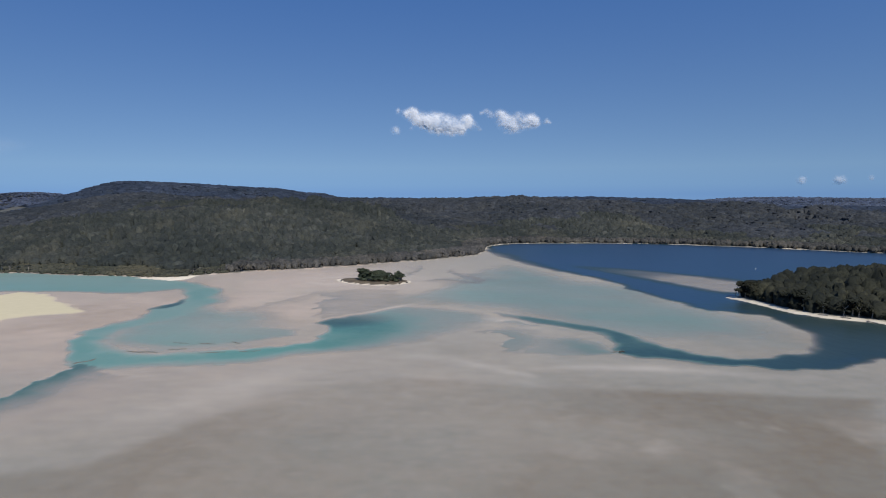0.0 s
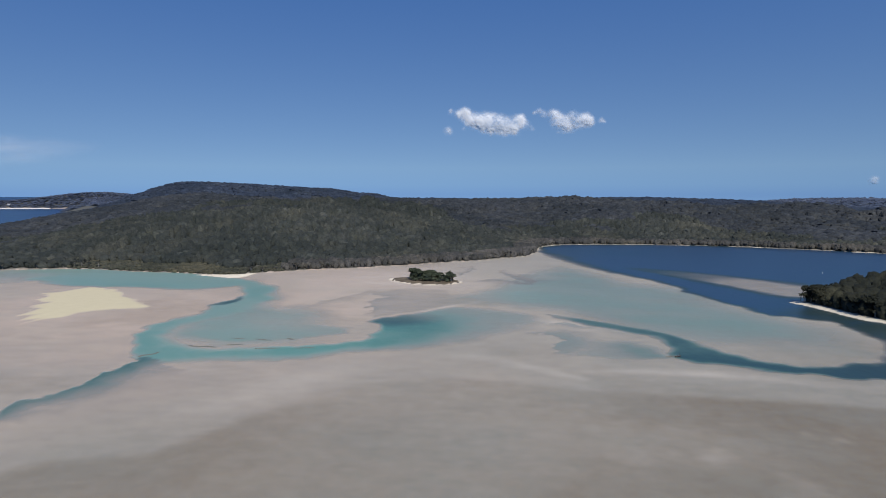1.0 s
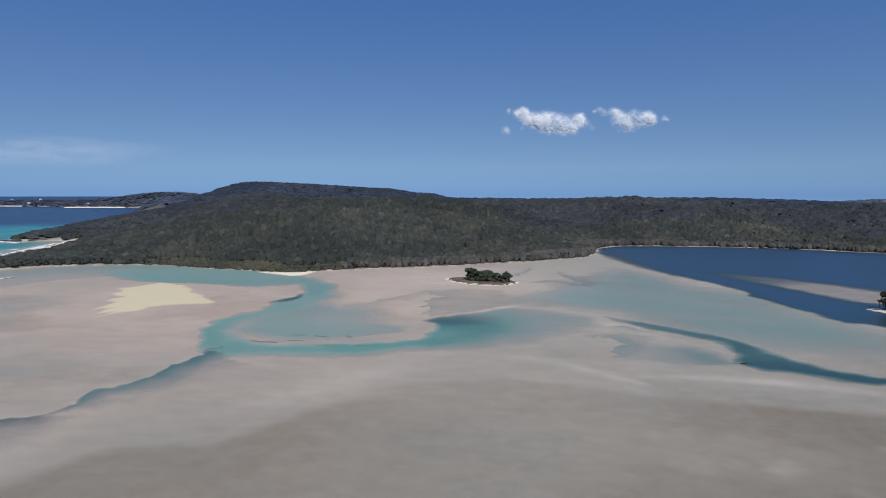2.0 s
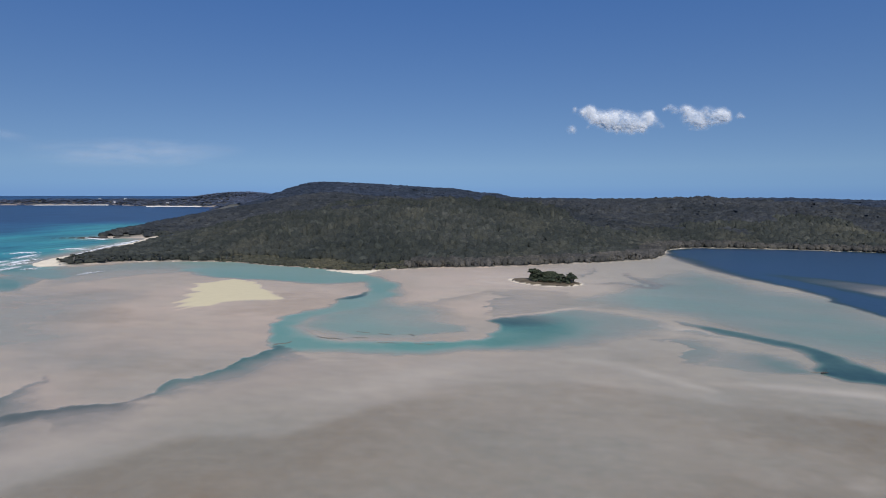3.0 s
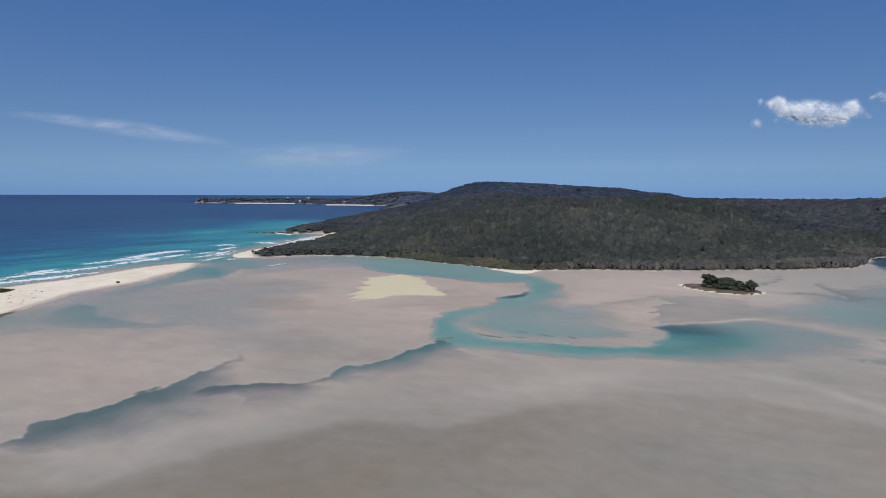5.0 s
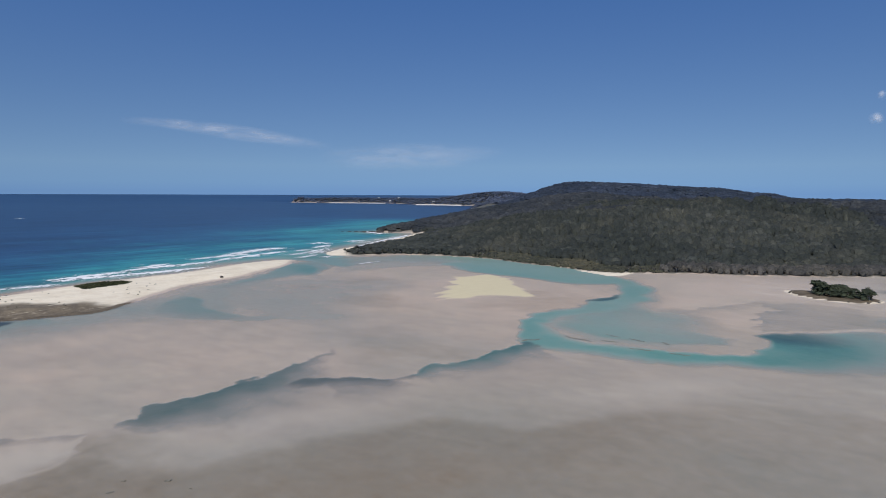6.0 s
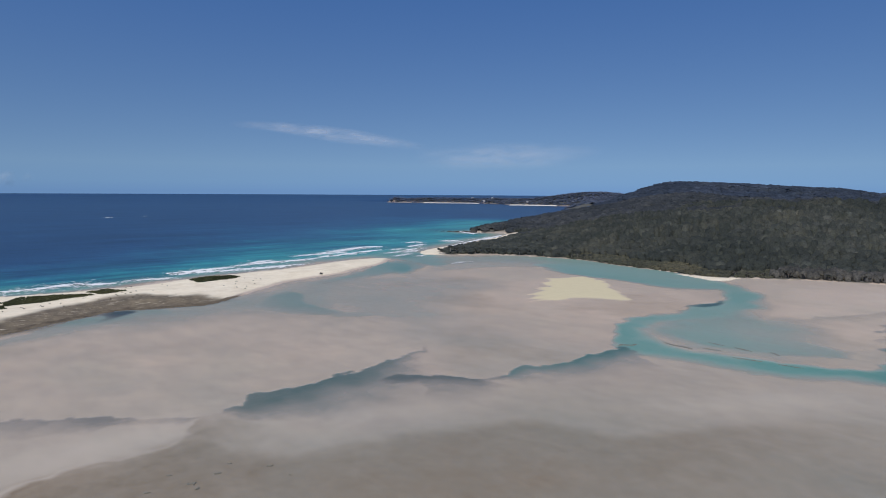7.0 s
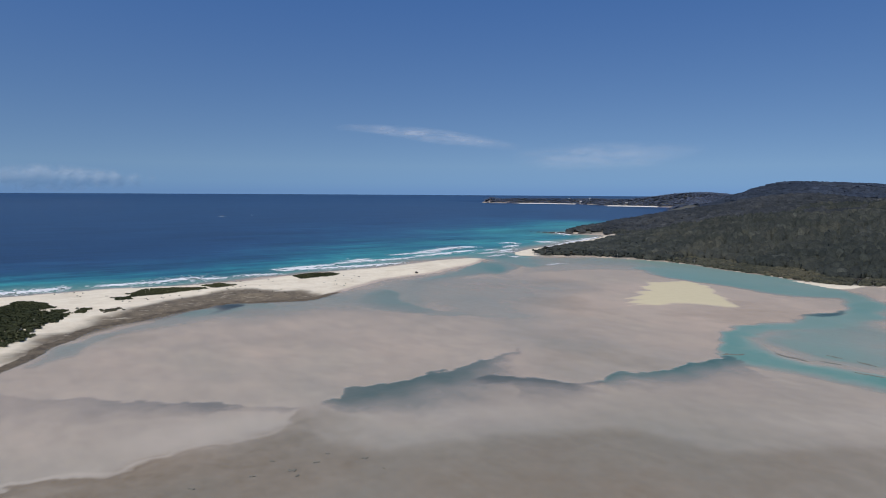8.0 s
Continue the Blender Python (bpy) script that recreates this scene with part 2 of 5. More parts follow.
# a thin veil of deeper water over the western flats
VEIL = [(-430, 330), (-360, 300), (-300, 330), (-262, 300), (-262, 262), (-238, 215), (-205, 196), (-176, 190), (-190, 165), (-232, 172), (-275, 128), (-300, 60), (-325, 60), (-340, 110), (-360, 190), (-400, 290)]
# steep sand edges with water at their foot: x, y, metres over which it shoals again, depth
FORE_SCARP = [(-158, 59, 7, 0), (-164, 65, 8.4, 0.3), (-166, 70, 9.8, 0.7), (-167, 75, 11.2, 1.17), (-168, 82, 12.6, 1.42), (-168, 89, 14, 1.6), (-168, 97, 12.6, 1.6), (-169, 106, 14, 1.7), (-168, 115, 12.6, 1.6), (-169, 124, 11.2, 1.38), (-174, 136, 5.6, 1.17), (-178, 147, 4.2, 0.95), (-180, 158, 3.5, 0.53), (-182, 166, 2.8, 0)]
MIDDLE_SCARP = [(-158, 114, 5.2, 0), (-158, 125, 7.8, 1.43), (-156, 132, 10.4, 1.65), (-149, 138, 10.4, 1.54), (-143, 142, 10.4, 1.32), (-138, 147, 9.1, 0.88), (-136, 152, 5.2, 0)]
BEND_SCARP = [(-137, 147, 3, 0), (-137, 152, 5, 1.2), (-138, 160, 6, 1.5), (-136, 167, 6, 1.5), (-131, 172, 7, 1.4), (-129, 181, 8, 1.6), (-130, 196, 8, 1.9), (-128, 207, 9, 2), (-128, 219, 9, 2.1), (-123, 220, 9, 1.6), (-114, 224, 9, 0)]
WEST_SCARP = [(-243, -22, 24, 0.34), (-218, -2, 22, 0.38), (-206, 12, 16, 0.42), (-194, 24, 12, 0.58), (-184, 37, 9, 0.67), (-180, 43, 7, 0.86), (-177, 49, 6, 0.73), (-171, 52, 5, 0.31), (-168, 59, 5, 0.55), (-165, 63, 4, 0.37), (-165, 67, 3, 0)]
FAN_SCARP = [(18, 231, 8, 0), (22, 238, 10, 0.7), (25, 248, 11, 0.9), (27, 258, 11, 0.9), (25, 267, 10, 0.8), (18, 270, 8, 0.5), (14, 270, 6, 0)]
WISP_SCARP = [(17, 289, 5, 0), (25, 291, 6, 0.6), (34, 292, 7, 0.7), (43, 286, 7, 0.6), (51, 280, 6, 0)]
TONGUE_SCARP = [(-27, 432, 4, 0), (-11, 436, 6, 0.5), (5, 440, 8, 0.7), (23, 426, 9, 0.9), (17, 449, 9, 0.8), (7, 471, 8, 0.6), (5, 496, 7, 0.4), (19, 504, 6, 0)]
TERRACE_SCARP = [(-62, 293, 10, 0), (-62, 315, 24, 0.42), (-67, 326, 26, 0.46), (-69, 343, 26, 0.46), (-65, 359, 26, 0.46), (-73, 373, 24, 0.42), (-78, 388, 20, 0)]
FAINT_SCARP = [(-73, 295, 6, 0), (-90, 306, 8, 0.3), (-105, 313, 10, 0.36), (-102, 319, 12, 0.36), (-97, 342, 14, 0.34), (-89, 362, 14, 0.32), (-79, 377, 12, 0.3), (-70, 409, 10, 0)]
LOBE_SCARP = [(-39, 521, 3, 0), (-28, 512, 5, 0.4), (-14, 516, 6, 0.5), (-19, 491, 6, 0.5), (-23, 477, 6, 0.5), (-24, 463, 5, 0.4), (-35, 460, 4, 0)]
SCARPS = [(FORE_SCARP, 0.78), (MIDDLE_SCARP, 0.9), (BEND_SCARP, 0.6), (WEST_SCARP, 0.95), (FAN_SCARP, 0.45), (WISP_SCARP, 0.45), (TONGUE_SCARP, 0.85), (TERRACE_SCARP, 0.5), (FAINT_SCARP, 0.2), (LOBE_SCARP, 0.6)]
# ragged rim of the weedy bed: x, y, strength
WEED_RIM = [(-147, -12, 0.9), (-147, 1, 1), (-147, 9, 1), (-146, 16, 1), (-147, 23, 1), (-148, 31, 1), (-149, 37, 1), (-148, 42, 1), (-148, 49, 1), (-154, 55, 0.9), (-160, 60, 0.6), (-164, 65, 0)]
# clean pale sand ridges under the water: x, y, half width, strength
PALE = [
    [(32, 213, 1.5, 0.5), (42, 214, 2, 1), (58, 214, 2.5, 1), (80, 211, 2.5, 1), (98, 206, 2.5, 0.6), (119, 203, 2, 0.2)],
    [(-18, 231, 2, 0.2), (-1, 226, 2.5, 0.8), (15, 215, 2.5, 0.9), (23, 208, 2, 0.9), (29, 202, 1.5, 0.6)],
    [(15, 304, 2, 0.3), (23, 297, 2.5, 0.9), (36, 288, 2.5, 0.9), (45, 274, 2, 0.6)],
    [(-94, 161, 4, 0.1), (-77, 173, 5, 0.7), (-62, 194, 6, 0.7), (-47, 210, 5, 0.4)],
    [(-142, 62, 5, 0.2), (-139, 76, 7, 0.8), (-135, 93, 7, 0.9), (-127, 109, 6, 0.5), (-121, 130, 5, 0.2)],
    [(-158, 28, 6, 0.8), (-157, 38, 7, 0.9), (-157, 48, 6, 0.9), (-162, 58, 4, 0.5)],
    [(-41, 312, 2, 0.3), (-28, 328, 1.5, 1), (-18, 338, 1.5, 0.8), (-4, 353, 1.5, 0.3)],
    [(-94, 423, 2, 0.4), (-81, 417, 2, 0.9), (-70, 417, 2, 0.9), (-54, 412, 1.5, 0.4)],
    [(-106, 443, 1.5, 0.3), (-90, 443, 2, 0.9), (-77, 449, 2, 0.9)],
]
# sand banks: x, y, half width, height above the bed
BANKS = [
    [(105, 526, 9, 3), (133, 494, 20, 5.6), (154, 465, 30, 6.6), (172, 433, 38, 7), (188, 401, 36, 7.2), (198, 388, 24, 7.2)],
]
# hill crests: x, y, height
RIDGE = [(-655, 712, 12), (-590, 730, 25), (-560, 790, 30), (-600, 880, 33), (-760, 1300, 49), (-800, 1610, 85), (-675, 1670, 80), (-490, 1680, 69), (-370, 1580, 43), (-125, 1500, 42), (20, 1500, 37), (105, 1500, 42), (310, 1580, 44), (480, 1540, 42), (640, 1500, 34), (720, 1480, 22), (1100, 1600, 14), (2500, 2400, 12)]
# steep headlands by the sea: x, y, half width, height
HEADLAND = [(-645, 712, 42, 4), (-650, 765, 60, 5), (-690, 900, 110, 9), (-2962, 2368, 50, 15)]
KNOLLS = [(-430, 1000, 170, 13), (-250, 820, 120, 7), (-120, 980, 160, 9), (120, 1060, 150, 8), (420, 1080, 170, 9), (-560, 1050, 120, 8), (-330, 680, 110, 6), (260, 900, 90, 5), (-40, 760, 80, 4)]


def pool(x, y, outline):
    """Depth of a pool, whose bank's fall and depth change smoothly round its outline; zero away from it."""
    px, py = [p[0] for p in outline], [p[1] for p in outline]
    near = (x > min(px) - 30) & (x < max(px) + 30) & (y > min(py) - 30) & (y < max(py) + 30)
    out, dist = np.zeros(x.shape), np.full(x.shape, -99.0)
    if near.any():
        qx, qy = x[near], y[near]
        d = inside(qx, qy, [p[:2] for p in outline])
        total, soft, deep = 0, 0, 0
        for vx, vy, vs, vd in outline:
            w = ((qx - vx) ** 2 + (qy - vy) ** 2 + 16) ** -3.0
            total, soft, deep = total + w, soft + w * vs, deep + w * vd
        soft, deep = soft / total, deep / total
        out[near] = deep * smooth(0, 1, np.clip((d + 0.4 * soft) / (1.6 * soft), 0, 1))
        dist[near] = d
    return out, dist


def water_depth(x, y):
    """Water depth, and how murky the water is."""
    wx = x + 2.6 * fbm(x, y, 30, 3) + 2.2 * fbm(x, y, 9, 5, 3)
    wy = y + 2.6 * fbm(x, y, 30, 4) + 2.2 * fbm(x, y, 9, 6, 3)
    depth = 0.24 + 0.10 * fbm(x, y, 120, 11) + 0.06 * fbm(x, y, 25, 12)
    depth += 0.14 * smooth(150, 70, y + 0.25 * x) * smooth(-60, 30, x)
    depth -= 0.14 * smooth(-40, 30, inside(x, y, [(-290, 240), (-160, 225), (-150, 330), (-260, 400), (-330, 330)]))
    depth -= 0.16 * smooth(-20, 25, inside(x, y, [(-125, 300), (-60, 300), (0, 345), (0, 440), (-60, 480), (-150, 450), (-120, 380)]))
    depth += 0.55 * smooth(-16, 16, inside(x, y, [(-105, 330), (-128, 300), (-136, 262), (-110, 240), (-82, 246), (-80, 268), (-85, 310)]))
    depth += 0.76 * smooth(-20, 30, inside(x + 8 * fbm(x, y, 40, 16), y + 14 * fbm(x, y, 40, 17), [(-30, 345), (30, 320), (90, 260), (140, 250), (150, 290), (110, 400), (60, 520), (20, 450)]))
    depth += 0.24 * smooth(-25, 30, inside(x + 12 * fbm(x, y, 60, 13), y + 12 * fbm(x, y, 60, 14), VEIL)) * (1 + 0.5 * fbm(x, y, 45, 15))
    murk = 0.25 * smooth(-30, 20, inside(x, y, VEIL)) + 0.28 * smooth(0, 50, x) * smooth(235, 270, y)
    for outline, m in POOLS:
        p, _ = pool(wx, wy, outline)
        murk = murk + (m - murk) * smooth(0.0, 0.5, p - 0.9 * depth)
        depth = np.maximum(depth, p)
    for line, m in SCARPS:
        d, (w, deep) = along(wx + 1.5 * fbm(x, y, 7, 7, 2) + 0.9 * fbm(x, y, 2, 18, 2), wy + 1.5 * fbm(x, y, 7, 8, 2) + 0.9 * fbm(x, y, 2, 19, 2), curve(line, 4))
        foot = np.maximum(-d, 0)
        p = np.maximum(deep, 0) * np.where(d < 0, 0.66 * np.exp(-((foot / np.maximum(w, 0.5)) ** 1.5)) + 0.34 * np.exp(-foot / np.maximum(3.2 * w, 1)), smooth(1.3, 0, d))
        murk = np.where(p > 0.3 * depth, np.maximum(murk, m * smooth(0.3, 1.0, p / depth)), murk)
        depth = np.maximum(depth, p)
    p, _ = pool(wx, wy, MAIN)
    murk = np.where(p > depth, np.maximum(0.7 * smooth(42, 8, np.hypot(x + 48, (y - 297) * 1.5)), 0.3 * smooth(-70, -20, x)), murk)
    depth = np.maximum(depth, p)
    p, lake = pool(wx, wy, LAKE)
    murk = np.where(p > depth, 0.62 + 0.38 * np.maximum(smooth(300, 380, y), smooth(80, 160, x)), murk)
    depth = np.maximum(depth, p)
    for line in BANKS:
        d, (w, up) = along(wx, wy, curve(line, 4))
        depth = depth - np.minimum(up, np.maximum(depth - 0.5, 0)) * smooth(1.15, 0.45, np.abs(d) / w)
    depth = np.maximum(depth, 0.06)
    sea = inside(x + 9 * fbm(x, y, 70, 31, 3), y + 9 * fbm(x, y, 70, 32, 3), SEA)
    off = np.maximum(sea, 0) * (1 + 1.1 * smooth(330, 60, y))
    depth = np.where(sea > 0, 0.5 + 1.5 * smooth(0, 45, off) + 3.6 * smooth(40, 300, off) + 6 * smooth(180, 800, off) + 0.6 * fbm(x, y, 90, 33) * smooth(10, 80, off), depth)
    depth = np.maximum(depth, 1.7 * smooth(62, 14, np.hypot(x + 466, (y - 380) * 1.2)))
    depth = np.where(sea > 0, np.maximum(depth, 9.5 * smooth(1150, 1700, np.hypot(x, y))), depth)
    murk = np.where(sea > 0, 0.0, murk)
    return depth, murk


def land(x, y):
    """Height of land, and how far a place lies inside each piece of it."""
    wob = 2.2 * fbm(x, y, 22, 21) + 0.8 * fbm(x, y, 5, 22, 2)
    spit = inside(x, y, SPIT) + wob * 0.8
    north = inside(x, y, NORTH) + wob
    east = inside(x, y, EAST_BANK) + wob * 0.5
    islet = inside(x, y, ISLET) + wob * 0.35
    bar = inside(x + 3 * fbm(x, y, 12, 41), y + 3 * fbm(x, y, 9, 42), YELLOW_BAR)
    tip = inside(x, y, SAND_TIP) + wob * 0.4
    total, rh, side, crest = 1e-12, 0.0, 0.0, np.full(x.shape, 1e9)
    for p, q in zip(RIDGE, RIDGE[1:]):
        d, (h,) = along(x, y, [p, q])
        w = (d * d + 100.0) ** -2.0
        total, rh, side = total + w, rh + w * h, side + w * np.clip(d / 60, -1, 1)
        crest = np.minimum(crest, np.abs(d))
    rh, side = rh / total, side / total
    hill = rh / (1 + (crest / (460 - 160 * side)) ** 2)
    rough = smooth(40, 400, crest)
    hill = hill * (1 + 0.25 * rough * fbm(x, y, 420, 51)) + (0.8 + 19 * rough) * fbm(x, y, 170, 52) + 3 * rough * fbm(x, y, 55, 54, 2) - 9 * rough * smooth(0.25, 0.0, np.abs(fbm(x, y, 260, 53)))
    for kx, ky, wide, up in KNOLLS:
        hill = hill + up * np.exp(-((x - kx) ** 2 + (y - ky) ** 2) / wide**2)
    inn = np.maximum(north, 0)
    z = np.where(north > 0, 0.12 + 0.9 * smooth(0, 8, inn) + np.maximum(hill, 4) * smooth(2, 330, inn) ** 0.8, 0)
    away = np.hypot(x, y) > 2250
    z = np.where((north > 0) & away, np.minimum(1.5 + 0.3 * inn, far_top(x, y)), z)
    for kx, ky, wide, up in HEADLAND:
        z = np.where(north > 0, z + up * np.exp(-((x - kx) ** 2 + (y - ky) ** 2) / wide**2) * smooth(1, 22, inn), z)
    z = np.where(spit > 0, 0.1 + 1.5 * smooth(0, 22, spit) + smooth(4, 22, spit) * (0.7 * fbm(x, y, 40, 61) + 0.5), z)
    z = np.where(east > 0, 0.1 + 0.9 * smooth(0, 5, east) + 17 * smooth(4, 130, east), z)
    z = np.where(islet > 0, 0.1 + 1.0 * smooth(0, 5, islet), z)
    z = np.where(bar > 0, np.maximum(z, 0.02 + 0.25 * smooth(0, 10, bar)), z)
    z = np.where(tip > 0, np.maximum(z, 0.05 + 0.3 * smooth(0, 5, tip)), z)
    return z, spit, north, east, islet, bar, tip


def far_top(x, y):
    """Low land and hills of the coast beyond the bay."""
    out = 22 - 11 * smooth(-1300, -1000, x) + 5 * fbm(x, y, 500, 55)
    for hx, hy, wide, up in ((-1760, 2680, 260, 42), (-2800, 2500, 200, 4), (-2400, 2760, 260, 5), (1500, 2850, 420, 27), (2150, 2500, 380, 30)):
        out = out + up * np.exp(-((x - hx) ** 2 + (y - hy) ** 2) / wide**2)
    return out


# ---- materials ----
def material(name, rough=0.8):
    m = bpy.data.materials.new(name)
    m.use_nodes = True
    t = m.node_tree
    b = t.nodes["Principled BSDF"]
    b.inputs["Roughness"].default_value = rough
    return m, t, b


def node(t, kind, **inputs):
    n = t.nodes.new(kind)
    for k, v in inputs.items():
        n.inputs[k.replace("_", " ")].default_value = v
    return n


def noise_at(t, scale, detail=5.0, rough=0.6, stretch=None):
    geo = t.nodes.new("ShaderNodeNewGeometry")
    n = node(t, "ShaderNodeTexNoise", Scale=scale, Detail=detail, Roughness=rough)
    if stretch:
        mp = node(t, "ShaderNodeMapping", Scale=stretch[0], Rotation=stretch[1])
        t.links.new(geo.outputs["Position"], mp.inputs["Vector"])
        t.links.new(mp.outputs[0], n.inputs["Vector"])
    else:
        t.links.new(geo.outputs["Position"], n.inputs["Vector"])
    return n.outputs["Fac"]


def ramp(t, fac, stops):
    r = t.nodes.new("ShaderNodeValToRGB")
    e = r.color_ramp.elements
    while len(e) < len(stops):
        e.new(0.5)
    for s, (p, c) in zip(e, stops):
        s.position, s.color = p, (*c, 1) if len(c) == 3 else c
    t.links.new(fac, r.inputs[0])
    return r.outputs[0]


def mix(t, fac, a, b, mode="MIX"):
    n = t.nodes.new("ShaderNodeMix")
    n.data_type, n.blend_type = "RGBA", mode
    for sock, v in ((n.inputs[0], fac), (n.inputs[6], a), (n.inputs[7], b)):
        if hasattr(v, "is_linked"):
            t.links.new(v, sock)
        elif isinstance(v, tuple):
            sock.default_value = (*v, 1)
        else:
            sock.default_value = v
    return n.outputs[2]


def calc(t, op, a, b=0.0, clamp=False):
    n = t.nodes.new("ShaderNodeMath")
    n.operation, n.use_clamp = op, clamp
    for sock, v in zip(n.inputs, (a, b)):
        if hasattr(v, "is_linked"):
            t.links.new(v, sock)
        else:
            sock.default_value = v
    return n.outputs[0]


def bump(t, b, height, strength=0.4, distance=0.3):
    n = node(t, "ShaderNodeBump", Strength=strength, Distance=distance)
    t.links.new(height, n.inputs["Height"])
    t.links.new(n.outputs[0], b.inputs["Normal"])


def attr(t, name):
    n = t.nodes.new("ShaderNodeAttribute")
    n.attribute_name = name
    return n.outputs["Fac"]


def ground_material():
    m, t, b = material("sand_and_soil", 0.85)
    wide = noise_at(t, 0.012, 4, 0.55)
    fine = noise_at(t, 0.2, 8, 0.7)
    streak = noise_at(t, 0.05, 7, 0.7, ((1.0, 1.7, 1.0), (0, 0, 0.6)))
    lines = noise_at(t, 0.7, 8, 0.7, ((1.0, 0.16, 1.0), (0, 0, 0.35)))
    wet = ramp(t, wide, [(0.3, (0.475, 0.408, 0.335)), (0.5, (0.54, 0.43, 0.352)), (0.72, (0.585, 0.472, 0.388))])
    wet = mix(t, calc(t, "MULTIPLY", attr(t, "silt"), 0.85), wet, (0.42, 0.395, 0.335))
    # grey mud of the near flats, darkened further for the lens's corner falloff
    wet = mix(t, calc(t, "MULTIPLY", attr(t, "mud_vignette"), 0.75), wet, (0.215, 0.202, 0.162))
    mottle = noise_at(t, 0.07, 7, 0.68, ((1.0, 2.2, 1.0), (0, 0, -0.5)))
    wet = mix(t, 1.0, wet, ramp(t, mottle, [(0.34, (0.88, 0.885, 0.89)), (0.5, (1, 1, 1)), (0.68, (1.09, 1.08, 1.06))]), "MULTIPLY")
    wet = mix(t, ramp(t, streak, [(0.42, (0, 0, 0)), (0.62, (0.28, 0.28, 0.28))]), wet, (0.38, 0.32, 0.26))
    wet = mix(t, ramp(t, fine, [(0.3, (0, 0, 0)), (0.75, (0.35, 0.35, 0.35))]), wet, (0.55, 0.48, 0.42))
    torn = noise_at(t, 0.16, 8, 0.68)
    w = attr(t, "weed")
    w = calc(t, "ADD", w, calc(t, "MULTIPLY", calc(t, "SUBTRACT", torn, 0.5), calc(t, "MULTIPLY", calc(t, "MULTIPLY", w, calc(t, "SUBTRACT", 1.0, w)), 4.0)), True)
    weed = mix(t, calc(t, "MULTIPLY", w, ramp(t, fine, [(0.25, (0.6, 0.6, 0.6)), (0.6, (1, 1, 1))]), True), wet, (0.20, 0.147, 0.092))
    weed = mix(t, calc(t, "MULTIPLY", attr(t, "pale"), 0.8, True), weed, (0.66, 0.58, 0.50))
    dry = mix(t, ramp(t, fine, [(0.35, (0, 0, 0)), (0.7, (1, 1, 1))]), (0.80, 0.695, 0.525), (0.90, 0.815, 0.65))
    drift = noise_at(t, 0.12, 8, 0.72, ((1.0, 0.45, 1.0), (0, 0, 0.2)))
    dry = mix(t, 1.0, dry, ramp(t, drift, [(0.34, (0.88, 0.865, 0.84)), (0.5, (1, 1, 1)), (0.66, (1.06, 1.06, 1.06))]), "MULTIPLY")
    col = mix(t, attr(t, "dry"), weed, dry)
    col = mix(t, attr(t, "bar"), col, mix(t, fine, (0.60, 0.52, 0.325), (0.72, 0.64, 0.43)))
    wrack = calc(t, "MULTIPLY", attr(t, "wrack"), ramp(t, lines, [(0.32, (0.25, 0.25, 0.25)), (0.43, (0.95, 0.95, 0.95))]), True)
    litter = mix(t, ramp(t, fine, [(0.36, (0, 0, 0)), (0.6, (1, 1, 1))]), (0.19, 0.15, 0.096), (0.085, 0.064, 0.041))
    col = mix(t, wrack, col, litter)
    soil = mix(t, fine, (0.08, 0.082, 0.07), (0.12, 0.12, 0.105))
    col = mix(t, attr(t, "soil"), col, soil)
    t.links.new(col, b.inputs["Base Color"])
    bump(t, b, fine, 0.3, 0.4)
    return m


